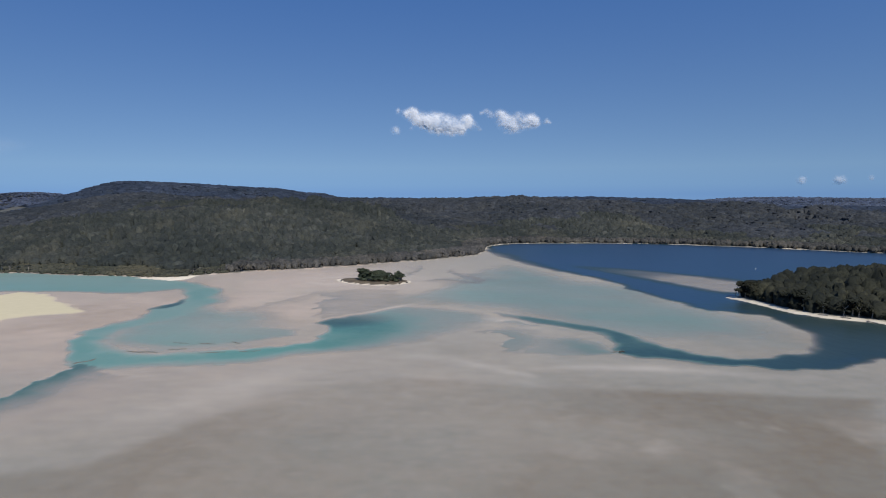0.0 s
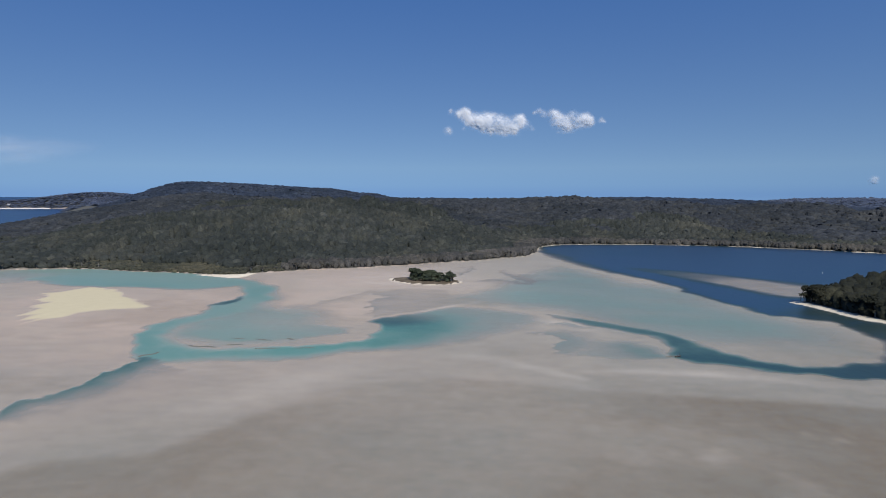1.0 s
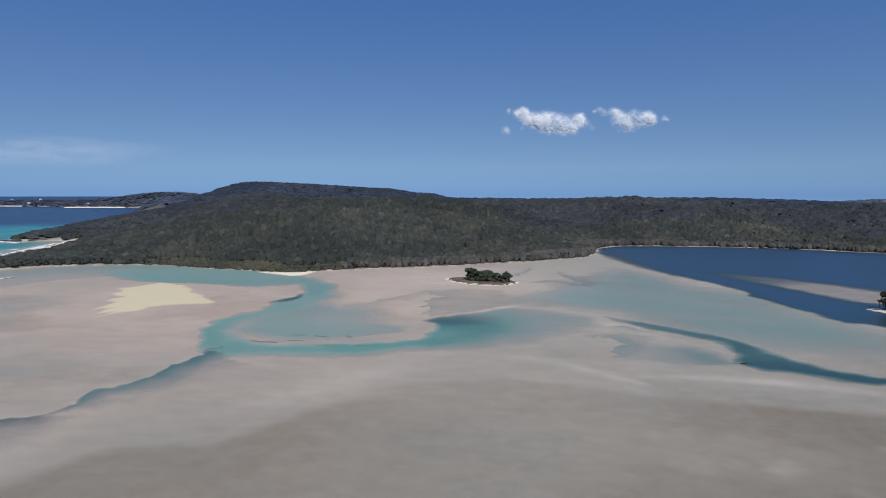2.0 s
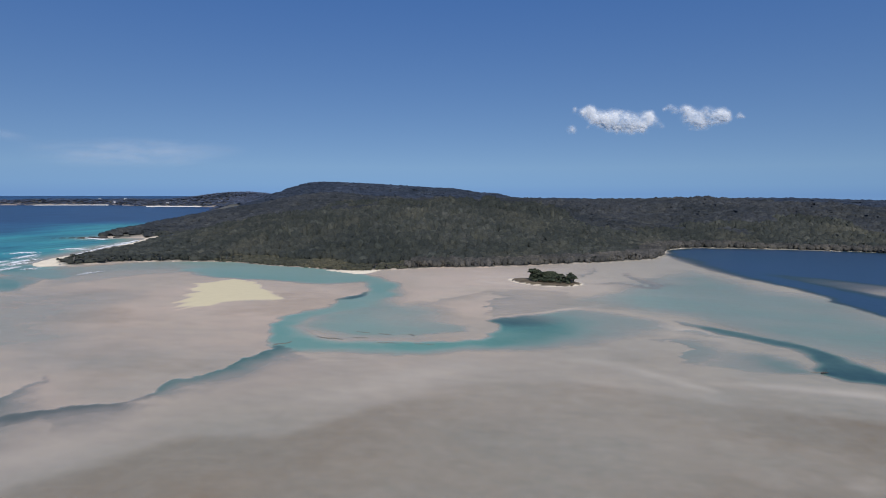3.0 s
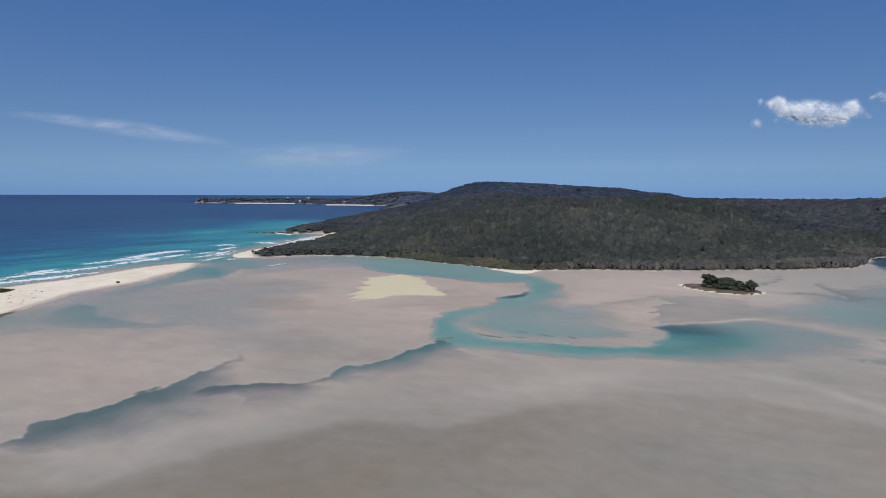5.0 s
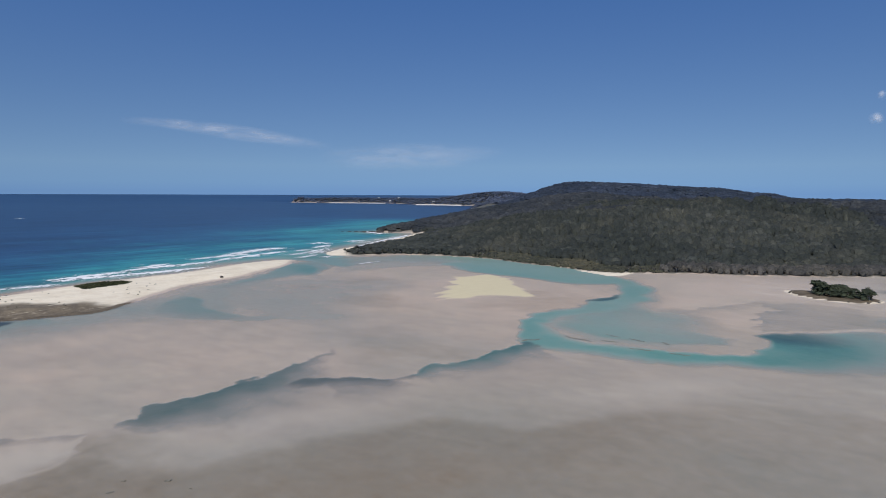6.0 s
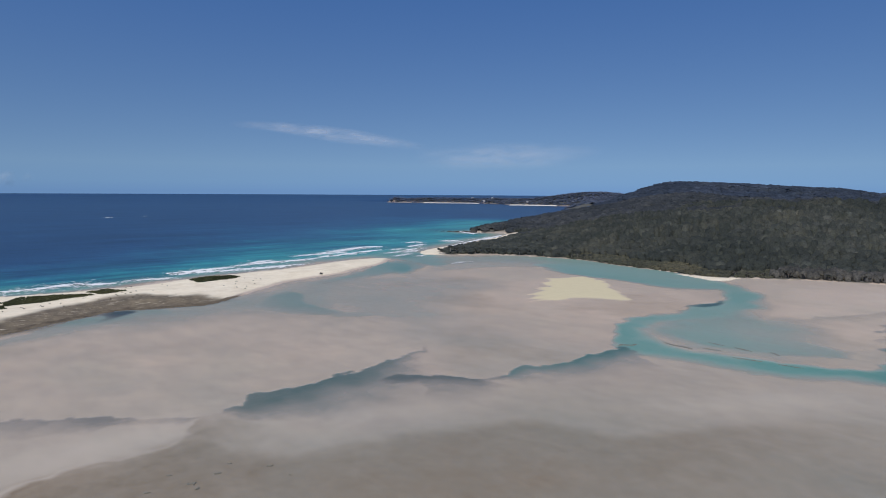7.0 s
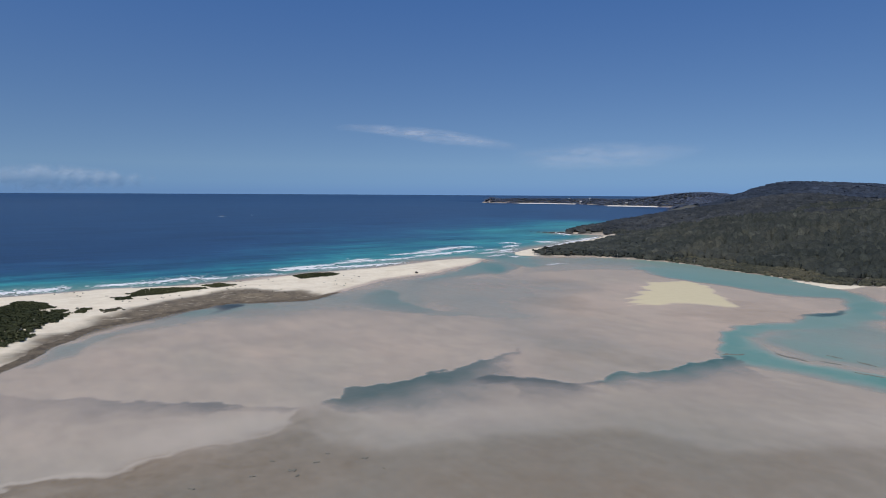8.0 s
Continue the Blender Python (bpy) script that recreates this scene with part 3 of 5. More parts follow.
def water_material():
    m, t, b = material("water", 0.3)
    d = calc(t, "MULTIPLY", attr(t, "depth"), calc(t, "ADD", 0.7, calc(t, "MULTIPLY", noise_at(t, 0.3, 7, 0.7), 0.6)))
    silk = noise_at(t, 0.035, 6, 0.62, ((0.45, 1.5, 1.0), (0, 0, 0.5)))
    d = calc(t, "MULTIPLY", d, calc(t, "ADD", 0.62, calc(t, "MULTIPLY", silk, 0.76)))
    stir = noise_at(t, 0.02, 4, 0.6)
    swell = noise_at(t, 0.045, 6, 0.65, ((1.0, 0.12, 1.0), (0, 0, 0.1)))
    q = calc(t, "DIVIDE", d, 10.0, True)
    q = calc(t, "MULTIPLY", q, calc(t, "ADD", 0.85, calc(t, "MULTIPLY", stir, 0.3)))
    roll = calc(t, "MULTIPLY", calc(t, "SUBTRACT", swell, 0.5), calc(t, "MULTIPLY", attr(t, "open_sea"), 1.1))
    q = calc(t, "ADD", q, calc(t, "MULTIPLY", roll, calc(t, "ADD", 0.1, q)), True)
    bright = ramp(t, q, [(0.0, (0.42, 0.40, 0.355)), (0.05, (0.37, 0.435, 0.40)), (0.11, (0.265, 0.425, 0.368)), (0.18, (0.125, 0.315, 0.262)), (0.235, (0.07, 0.205, 0.19)), (0.30, (0.035, 0.12, 0.13)), (0.45, (0.014, 0.07, 0.15)), (0.62, (0.009, 0.042, 0.135)), (0.85, (0.006, 0.028, 0.105))])
    dull = ramp(t, q, [(0.0, (0.40, 0.385, 0.36)), (0.05, (0.30, 0.295, 0.28)), (0.11, (0.155, 0.16, 0.15)), (0.18, (0.075, 0.094, 0.088)), (0.27, (0.036, 0.060, 0.058)), (0.36, (0.026, 0.050, 0.052)), (0.5, (0.02, 0.056, 0.10)), (0.7, (0.024, 0.056, 0.108))])
    salt = ramp(t, q, [(0.0, (0.31, 0.44, 0.38)), (0.08, (0.12, 0.39, 0.35)), (0.18, (0.036, 0.265, 0.275)), (0.32, (0.016, 0.15, 0.20)), (0.48, (0.013, 0.078, 0.145)), (0.68, (0.010, 0.046, 0.115)), (0.9, (0.008, 0.034, 0.092))])
    col = mix(t, attr(t, "murk"), bright, dull)
    chop = noise_at(t, 0.09, 6, 0.7, ((1.0, 0.10, 1.0), (0, 0, 0.08)))
    salt = mix(t, 1.0, salt, ramp(t, chop, [(0.36, (0.52, 0.58, 0.64)), (0.5, (1, 1, 1)), (0.66, (1.45, 1.36, 1.26))]), "MULTIPLY")
    ripple = noise_at(t, 0.4, 4, 0.7, ((1.0, 0.16, 1.0), (0, 0, 0.12)))
    salt = mix(t, 1.0, salt, ramp(t, ripple, [(0.36, (0.66, 0.7, 0.74)), (0.5, (1, 1, 1)), (0.66, (1.35, 1.28, 1.2))]), "MULTIPLY")
    bands = noise_at(t, 0.018, 5, 0.65, ((1.0, 0.22, 1.0), (0, 0, 0.1)))
    salt = mix(t, 1.0, salt, ramp(t, bands, [(0.38, (0.75, 0.80, 0.85)), (0.5, (1.14, 1.14, 1.16)), (0.64, (1.48, 1.45, 1.38))]), "MULTIPLY")
    t.links.new(mix(t, attr(t, "open_sea"), col, salt), b.inputs["Base Color"])
    b.inputs["IOR"].default_value = 1.25
    b.inputs["Specular IOR Level"].default_value = 0.35
    waves = noise_at(t, 0.25, 5, 0.6, ((1.0, 0.45, 1.0), (0, 0, 0.15)))
    bump(t, b, waves, 0.25, 0.5)
    fr = node(t, "ShaderNodeFresnel", IOR=1.05)
    cover = calc(t, "SUBTRACT", 1.0, calc(t, "POWER", 0.3, calc(t, "SUBTRACT", d, 0.05)), True)
    fac = calc(t, "MAXIMUM", cover, fr.outputs[0], True)
    clear = t.nodes.new("ShaderNodeBsdfTransparent")
    ms = t.nodes.new("ShaderNodeMixShader")
    t.links.new(fac, ms.inputs[0])
    t.links.new(clear.outputs[0], ms.inputs[1])
    t.links.new(b.outputs[0], ms.inputs[2])
    t.links.new(ms.outputs[0], t.nodes["Material Output"].inputs["Surface"])
    return m


def leaf_material(name, a, b_, c, through_it=0.3, fine=0.8):
    m, t, b = material(name, 0.75)
    tree = noise_at(t, 0.09, 2, 0.5)
    stand = noise_at(t, 0.007, 3, 0.5)
    geo = t.nodes.new("ShaderNodeNewGeometry")
    col = ramp(t, tree, [(0.25, a), (0.5, b_), (0.78, c)])
    col = mix(t, ramp(t, stand, [(0.42, (0, 0, 0)), (0.6, (0.8, 0.8, 0.8))]), col, (b_[0] * 0.62, b_[1] * 0.66, b_[2] * 0.66))
    gully = noise_at(t, 0.018, 3, 0.5)
    col = mix(t, ramp(t, gully, [(0.5, (0, 0, 0)), (0.64, (0.5, 0.5, 0.5))]), col, (c[0] * 1.05, c[1] * 1.0, c[2] * 0.88))
    col = mix(t, 1.0, col, ramp(t, geo.outputs["Random Per Island"], [(0.0, (0.72, 0.74, 0.76)), (0.6, (1, 1, 1)), (0.93, (1.12, 1.1, 1.05)), (1.0, (1.55, 1.5, 1.45))]), "MULTIPLY")
    sprays = noise_at(t, fine, 5, 0.7)
    # shade in the gaps between leaves is put into the colour by fine noise
    col = mix(t, 1.0, col, ramp(t, sprays, [(0.36, (0.52, 0.53, 0.55)), (0.5, (1, 1, 1)), (0.66, (1.42, 1.4, 1.32))]), "MULTIPLY")
    t.links.new(col, b.inputs["Base Color"])
    b.inputs["Specular IOR Level"].default_value = 0.2
    bump(t, b, sprays, 0.6, 0.5)
    through_leaf = t.nodes.new("ShaderNodeBsdfTranslucent")
    t.links.new(col, through_leaf.inputs[0])
    ms = t.nodes.new("ShaderNodeMixShader")
    ms.inputs[0].default_value = through_it
    t.links.new(b.outputs[0], ms.inputs[1])
    t.links.new(through_leaf.outputs[0], ms.inputs[2])
    t.links.new(ms.outputs[0], t.nodes["Material Output"].inputs["Surface"])
    return m


def plain(name, c1, c2, scale=1.0, rough=0.8):
    m, t, b = material(name, rough)
    n = noise_at(t, scale, 5, 0.65)
    t.links.new(mix(t, ramp(t, n, [(0.3, (0, 0, 0)), (0.7, (1, 1, 1))]), c1, c2), b.inputs["Base Color"])
    bump(t, b, n, 0.4, 0.2)
    return m


GROUND, WATER = ground_material(), water_material()
LEAF = leaf_material("gum_leaves", (0.051, 0.059, 0.05), (0.072, 0.081, 0.074), (0.112, 0.118, 0.107), fine=1.3)
# aerial haze is painted into the hill and ridge leaves, bluer with distance
LEAF_HILL_HAZE = leaf_material("haze_blue_leaves", (0.054, 0.061, 0.07), (0.071, 0.079, 0.09), (0.091, 0.1, 0.112), fine=0.35)
LEAF_RIDGE_HAZE = leaf_material("far_haze_blue_leaves", (0.054, 0.072, 0.11), (0.061, 0.08, 0.12), (0.067, 0.086, 0.127), fine=0.2)
LEAF_GREEN = leaf_material("bank_leaves", (0.029, 0.032, 0.025), (0.046, 0.05, 0.037), (0.08, 0.082, 0.059))
LEAF_ISLE = leaf_material("islet_leaves", (0.053, 0.069, 0.046), (0.082, 0.101, 0.066), (0.115, 0.134, 0.086))
LEAF_GREY = leaf_material("pale_shore_leaves", (0.074, 0.075, 0.069), (0.117, 0.112, 0.105), (0.172, 0.164, 0.156))
LEAF_SCRUB = leaf_material("heath_leaves", (0.082, 0.085, 0.062), (0.116, 0.116, 0.084), (0.16, 0.152, 0.113))
LEAF_DUNE = leaf_material("dune_leaves", (0.055, 0.064, 0.029), (0.081, 0.091, 0.045), (0.117, 0.122, 0.065))
# the farthest leaves carry the most haze in their colour: paler and bluer
LEAF_FAR_HAZE = leaf_material("distant_haze_leaves", (0.155, 0.19, 0.275), (0.172, 0.208, 0.298), (0.188, 0.225, 0.315), 0.5, 0.2)
BARK = plain("pale_bark", (0.20, 0.17, 0.14), (0.42, 0.38, 0.33), 1.5)
ROCK = plain("shore_rock", (0.03, 0.028, 0.026), (0.085, 0.075, 0.065), 0.4)
FOAM = plain("sea_foam", (0.80, 0.82, 0.83), (0.90, 0.91, 0.91), 0.5, 0.6)


# ---- ground and water sheets ----
def rings():
    """Radii of the sheets' rings round the middle of the lagoon: close together near by, wide apart far off."""
    out = [0.0, 25, 50, 75, 95]
    while out[-1] < 4975:
        r = out[-1]
        out.append(min(4975, r + min(0.2 + 1.3 * r * r / (EYE * 1110), 0.02 * r)))
    return np.array(out)


TURN = np.radians(np.concatenate([np.arange(-96, 40, 0.2), np.arange(40, 264.1, 4)]))
RR = rings()
XX, YY = 4 + RR[:, None] * np.sin(TURN), RR[:, None] * np.cos(TURN) - 3
FAR_R = np.hypot(XX, YY)
DEPTH, MURK = water_depth(XX, YY)
LAND, IN_SPIT, IN_NORTH, IN_EAST, IN_ISLET, IN_BAR, IN_TIP = land(XX, YY)
# the sheet's rim follows the true sea horizon
RIM = (np.clip(FAR_R - 3000, 0, 1900) / 1900) ** 2 * (EYE - 4900 * math.tan(radians(0.24))) * smooth(0, -300, IN_NORTH)


def sheet(name, z, attributes, mat, drop=None):
    ny, nx = z.shape
    me = bpy.data.meshes.new(name)
    co = np.stack([XX, YY, z], -1).reshape(-1, 3).astype(np.float32)
    i = (np.arange(ny - 1)[:, None] * nx + np.arange(nx - 1)[None]).ravel()
    quads = np.stack([i, i + 1, i + nx + 1, i + nx], 1).astype(np.int32)
    if drop is not None:
        quads = quads[~drop.ravel()[quads].all(axis=1)]
    me.vertices.add(len(co))
    me.vertices.foreach_set("co", co.ravel())
    me.loops.add(quads.size)
    me.loops.foreach_set("vertex_index", quads.ravel())
    me.polygons.add(len(quads))
    me.polygons.foreach_set("loop_start", np.arange(0, quads.size, 4, dtype=np.int32))
    me.polygons.foreach_set("use_smooth", np.ones(len(quads), bool))
    me.update(calc_edges=True)
    for key, v in attributes.items():
        a = me.attributes.new(key, "FLOAT", "POINT")
        a.data.foreach_set("value", np.clip(v, 0, 20).astype(np.float32).ravel())
    me.materials.append(mat)
    return new(name, me)


soil = np.maximum(smooth(0.6, 2.6, IN_NORTH - 20 * smooth(-458, -510, XX) * smooth(-612, -585, XX) * (YY < 730) - 16 * smooth(-436, -458, XX) * (YY < 475)), smooth(4, 6, IN_EAST))
dry = np.maximum.reduce([smooth(0.12, 0.4, LAND) * (IN_SPIT > 0), smooth(-1, 1, IN_ISLET), smooth(-1, 0.5, IN_EAST) * 0.6, smooth(-1, 1, IN_NORTH) * np.where(((XX < -440) & (XX > -605) & (YY < 690)) | (XX > 44), np.where(XX > 44, 0.55, 1), np.where(XX < -150, 0.3, 0.05)) * (FAR_R < 1150), smooth(-1, 1, IN_TIP)])
wrack_area = inside(XX + 3 * fbm(XX, YY, 14, 86), YY + 5 * fbm(XX, YY, 14, 87), [(-332, 150), (-352, 130), (-371, 117), (-372, 101), (-366, 78), (-354, 58), (-340, 45), (-318, 28), (-297, 8), (-272, -5), (-257, -6), (-283, 11), (-305, 33), (-316, 59), (-333, 84), (-331, 110), (-326, 137)])
bay_rim = smooth(-0.5, 0.8, IN_SPIT) * smooth(5.5, 2.0, IN_SPIT) * smooth(165, 135, YY) * smooth(-400, -380, XX)
wrack = np.maximum.reduce([smooth(-5, 5, wrack_area) * 1.0, bay_rim * 5, 6 * smooth(2.0, 3.4, IN_ISLET + 0.8 * fbm(XX, YY, 8, 75))])
brown = inside(XX, YY, BROWN_BED)
weed = np.clip(np.where(XX < 0, 0.3 + 0.7 * smooth(-40, -100, XX), 0.3 + 0.6 * smooth(0, 80, XX)) * smooth(-3, 5, brown + 4 * fbm(XX, YY, 50, 70)) * (0.85 + 0.35 * fbm(XX, YY, 50, 71)) + 0.25 * smooth(0.2, 0.7, fbm(XX, YY, 60, 72)), 0, 1)
pale = np.zeros(XX.shape)
for line in PALE:
    pd, (pw, ps) = along(XX + 2 * fbm(XX, YY, 20, 73), YY + 2 * fbm(XX, YY, 20, 74), curve(line, 4))
    pale = np.maximum(pale, 0.62 * ps * np.exp(-((pd / (1.8 * pw)) ** 2)) * (1 + 0.5 * fbm(XX, YY, 14, 88)))
rim_d, (rim_s,) = along(XX + 3.2 * fbm(XX, YY, 13, 78) + 1.6 * fbm(XX, YY, 4, 79, 2), YY + 3.2 * fbm(XX, YY, 13, 80) + 1.6 * fbm(XX, YY, 4, 82, 2), curve(WEED_RIM, 4))
weed = np.clip(np.maximum(weed, rim_s * np.where(rim_d < 0, 0.55 + 0.45 * np.exp(rim_d / 9), 0) * np.exp(np.minimum(rim_d, 0) / 28) * smooth(0.4, -0.4, rim_d)), 0, 1)
pale = np.maximum(pale, 0.55 * rim_s * np.exp(-(((rim_d - 1.6) / 1.3) ** 2)))
pale = np.maximum(pale, 0.5 * smooth(0.3, 0.9, fbm(XX, YY, 16, 76)) * smooth(0.1, 0.7, fbm(XX, YY, 80, 77)) * smooth(230, 150, FAR_R))
bed = np.where(LAND > 0, LAND, -0.05 - 0.2 * np.minimum(DEPTH, 2.5))
ground = tagged(sheet("ground", bed + RIM - np.where(LAND > 0, 0, 3 * smooth(2500, 3500, FAR_R)), {"soil": soil, "dry": dry, "bar": smooth(0, 3, IN_BAR), "wrack": wrack, "weed": weed, "pale": pale, "silt": np.maximum(smooth(-130, 60, XX), smooth(260, 100, FAR_R + 20 * fbm(XX, YY, 50, 85))), "mud_vignette": smooth(300, 80, FAR_R + 18 * fbm(XX, YY, 60, 84) - 110 * smooth(30, 150, XX)) * smooth(-180, -80, XX)}, GROUND), "pale pinkish sand flats rising to dark wooded hills", "ground", kind="structure")
water = tagged(sheet("water", RIM, {"depth": DEPTH, "murk": MURK, "open_sea": smooth(0, 60, inside(XX, YY, SEA))}, WATER, LAND > 1.2), "clear shallow turquoise lagoon water deepening to blue sea", "water", kind="structure")


# ---- clumps of leaves ----
def quads_mesh(name, centre, normal, size, mat, smooth_normals=None):
    """One mesh of many small leaf clumps, each a bent four-cornered piece."""
    n = len(centre)
    up = rng.normal(size=(n, 3))
    u = np.cross(normal, up)
    u /= np.linalg.norm(u, axis=1, keepdims=True) + 1e-9
    v = np.cross(normal, u)
    s = size[:, None]
    a = rng.uniform(0.6, 1.1, (n, 4, 1))
    c = np.stack([centre + u * s * a[:, 0], centre + v * s * a[:, 1] * 0.8, centre - u * s * a[:, 2], centre - v * s * a[:, 3] * 0.8], 1)
    me = bpy.data.meshes.new(name)
    me.vertices.add(4 * n)
    me.vertices.foreach_set("co", c.astype(np.float32).ravel())
    me.loops.add(4 * n)
    me.loops.foreach_set("vertex_index", np.arange(4 * n, dtype=np.int32))
    me.polygons.add(n)
    me.polygons.foreach_set("loop_start", np.arange(0, 4 * n, 4, dtype=np.int32))
    me.update(calc_edges=True)
    # foliage is shaded softly: each clump's normal leans to the sky, as a crown's surface does
    shade = np.where(normal[:, 2:] < 0, -normal, normal) * 0.4 + np.array([0, 0, 0.85])
    shade /= np.linalg.norm(shade, axis=1, keepdims=True)
    soft = me.attributes.new("custom_normal", "FLOAT_VECTOR", "POINT")
    soft.data.foreach_set("vector", np.repeat(shade, 4, axis=0).astype(np.float32).ravel())
    me.materials.append(mat)
    return me


def crowns(x, y, z, radius, height, per, size, lift=0.5):
    """Leaf clumps for many crowns at once: centres, normals and sizes."""
    n = len(x)
    lobes = 5
    la = rng.uniform(0, 2 * np.pi, (n, lobes))
    lr = rng.uniform(0.15, 0.7, (n, lobes)) * radius[:, None]
    lz = rng.uniform(-0.25, 0.3, (n, lobes)) * height[:, None]
    pick = rng.integers(0, lobes, (n, per))
    rows = np.arange(n)[:, None]
    d = rng.normal(size=(n, per, 3))
    d[..., 2] = np.abs(d[..., 2]) * 0.9 - 0.25
    d /= np.linalg.norm(d, axis=2, keepdims=True)
    lobe_r = (radius[:, None] * rng.uniform(0.4, 0.62, (n, lobes)))[rows, pick]
    shell = rng.uniform(0.75, 1.08, (n, per))
    cx = x[:, None] + (lr * np.cos(la))[rows, pick] + d[..., 0] * lobe_r * shell
    cy = y[:, None] + (lr * np.sin(la))[rows, pick] + d[..., 1] * lobe_r * shell
    cz = z[:, None] + lz[rows, pick] + d[..., 2] * lobe_r * shell * (height / radius)[:, None] * 0.7
    nrm = d + rng.normal(0, 0.3, d.shape) + np.array([0, 0, lift])
    nrm /= np.linalg.norm(nrm, axis=2, keepdims=True)
    sz = (size[:, None] * rng.uniform(0.6, 1.25, (n, per)))
    return np.stack([cx, cy, cz], -1).reshape(-1, 3), nrm.reshape(-1, 3), sz.ravel()


def canopy_mesh(name, x, y, z, radius, height, per, size, mat, sides=7, tiers=3, lift=0.5, upward=0.5):
    """A wood seen from afar: uneven crowns of a few facets each, with loose sprays of leaves round them."""
    n = len(x)
    wide, high = ((0.6, 1.0, 0.8), (0.8, 0.15, -1.0)) if tiers == 3 else ((0.8, 0.9), (0.55, -0.9))
    ang = rng.uniform(0, 2 * np.pi, (n, 1, 1)) + np.arange(sides) * 2 * np.pi / sides + rng.normal(0, 0.22, (n, tiers, sides))
    swell = rng.uniform(0.68, 1.22, (n, tiers, sides)) * (1 + 0.25 * np.sin(2 * ang + rng.uniform(0, 6.3, (n, 1, 1))))
    flat = np.array(wide)[None, :, None] * swell
    dx, dy = flat * np.cos(ang), flat * np.sin(ang)
    dz = np.array(high)[None, :, None] * rng.uniform(0.75, 1.2, (n, tiers, sides))
    top = np.stack([x + radius * rng.uniform(-0.25, 0.25, n), y + radius * rng.uniform(-0.25, 0.25, n), z + height * rng.uniform(0.85, 1.15, n)], -1)
    ring = np.stack([x[:, None, None] + radius[:, None, None] * dx, y[:, None, None] + radius[:, None, None] * dy, z[:, None, None] + height[:, None, None] * dz], -1)
    co = np.concatenate([top[:, None], ring.reshape(n, -1, 3)], 1)
    way = np.concatenate([np.tile([0.0, 0.0, 1.0], (n, 1, 1)), np.stack([dx, dy, dz], -1).reshape(n, -1, 3)], 1)
    way = way / (np.linalg.norm(way, axis=2, keepdims=True) + 1e-6) * 0.8 + np.array([0, 0, upward])
    each = 1 + tiers * sides
    base = (np.arange(n) * each)[:, None]
    nxt = (np.arange(sides) + 1) % sides
    tris = (base[:, :, None] + np.stack([np.zeros(sides, int), 1 + np.arange(sides), 1 + nxt], 1).reshape(1, sides, 3)).reshape(-1)
    quad = np.concatenate([np.stack([1 + r * sides + np.arange(sides), 1 + (r + 1) * sides + np.arange(sides), 1 + (r + 1) * sides + nxt, 1 + r * sides + nxt], 1) for r in range(tiers - 1)])
    quads = (base[:, :, None] + quad[None]).reshape(-1)
    c, nn, s = crowns(x, y, z, radius * 1.05, height, per, size, lift)
    m = len(c)
    u = np.cross(nn, rng.normal(size=(m, 3)))
    u /= np.linalg.norm(u, axis=1, keepdims=True) + 1e-9
    v = np.cross(nn, u)
    s = s[:, None]
    loose = np.stack([c + u * s, c + v * s * 0.7, c - u * s, c - v * s * 0.7], 1).reshape(-1, 3)
    up = np.where(nn[:, 2:] < 0, -nn, nn) * 0.4 + np.array([0, 0, 0.85])
    co = np.concatenate([co.reshape(-1, 3), loose])
    way = np.concatenate([way.reshape(-1, 3), np.repeat(up, 4, axis=0)])
    way /= np.linalg.norm(way, axis=1, keepdims=True)
    index = np.concatenate([tris, quads, n * each + np.arange(4 * m)]).astype(np.int32)
    start = np.concatenate([np.arange(len(tris) // 3) * 3, len(tris) + np.arange((len(index) - len(tris)) // 4) * 4]).astype(np.int32)
    me = bpy.data.meshes.new(name)
    me.vertices.add(len(co))
    me.vertices.foreach_set("co", co.astype(np.float32).ravel())
    me.loops.add(len(index))
    me.loops.foreach_set("vertex_index", index)
    me.polygons.add(len(start))
    me.polygons.foreach_set("loop_start", start)
    me.polygons.foreach_set("use_smooth", np.ones(len(start), bool))
    me.update(calc_edges=True)
    soft = me.attributes.new("custom_normal", "FLOAT_VECTOR", "POINT")
    soft.data.foreach_set("vector", way.astype(np.float32).ravel())
    me.materials.append(mat)
    return me


def scatter(x0, x1, y0, y1, step):
    gx, gy = np.meshgrid(np.arange(x0, x1, step), np.arange(y0, y1, step))
    gx, gy = gx.ravel(), gy.ravel()
    return gx + rng.uniform(-0.5, 0.5, gx.size) * step, gy + rng.uniform(-0.5, 0.5, gy.size) * step


def land_at(x, y):
    z, *rest = land(x, y)
    return z, rest


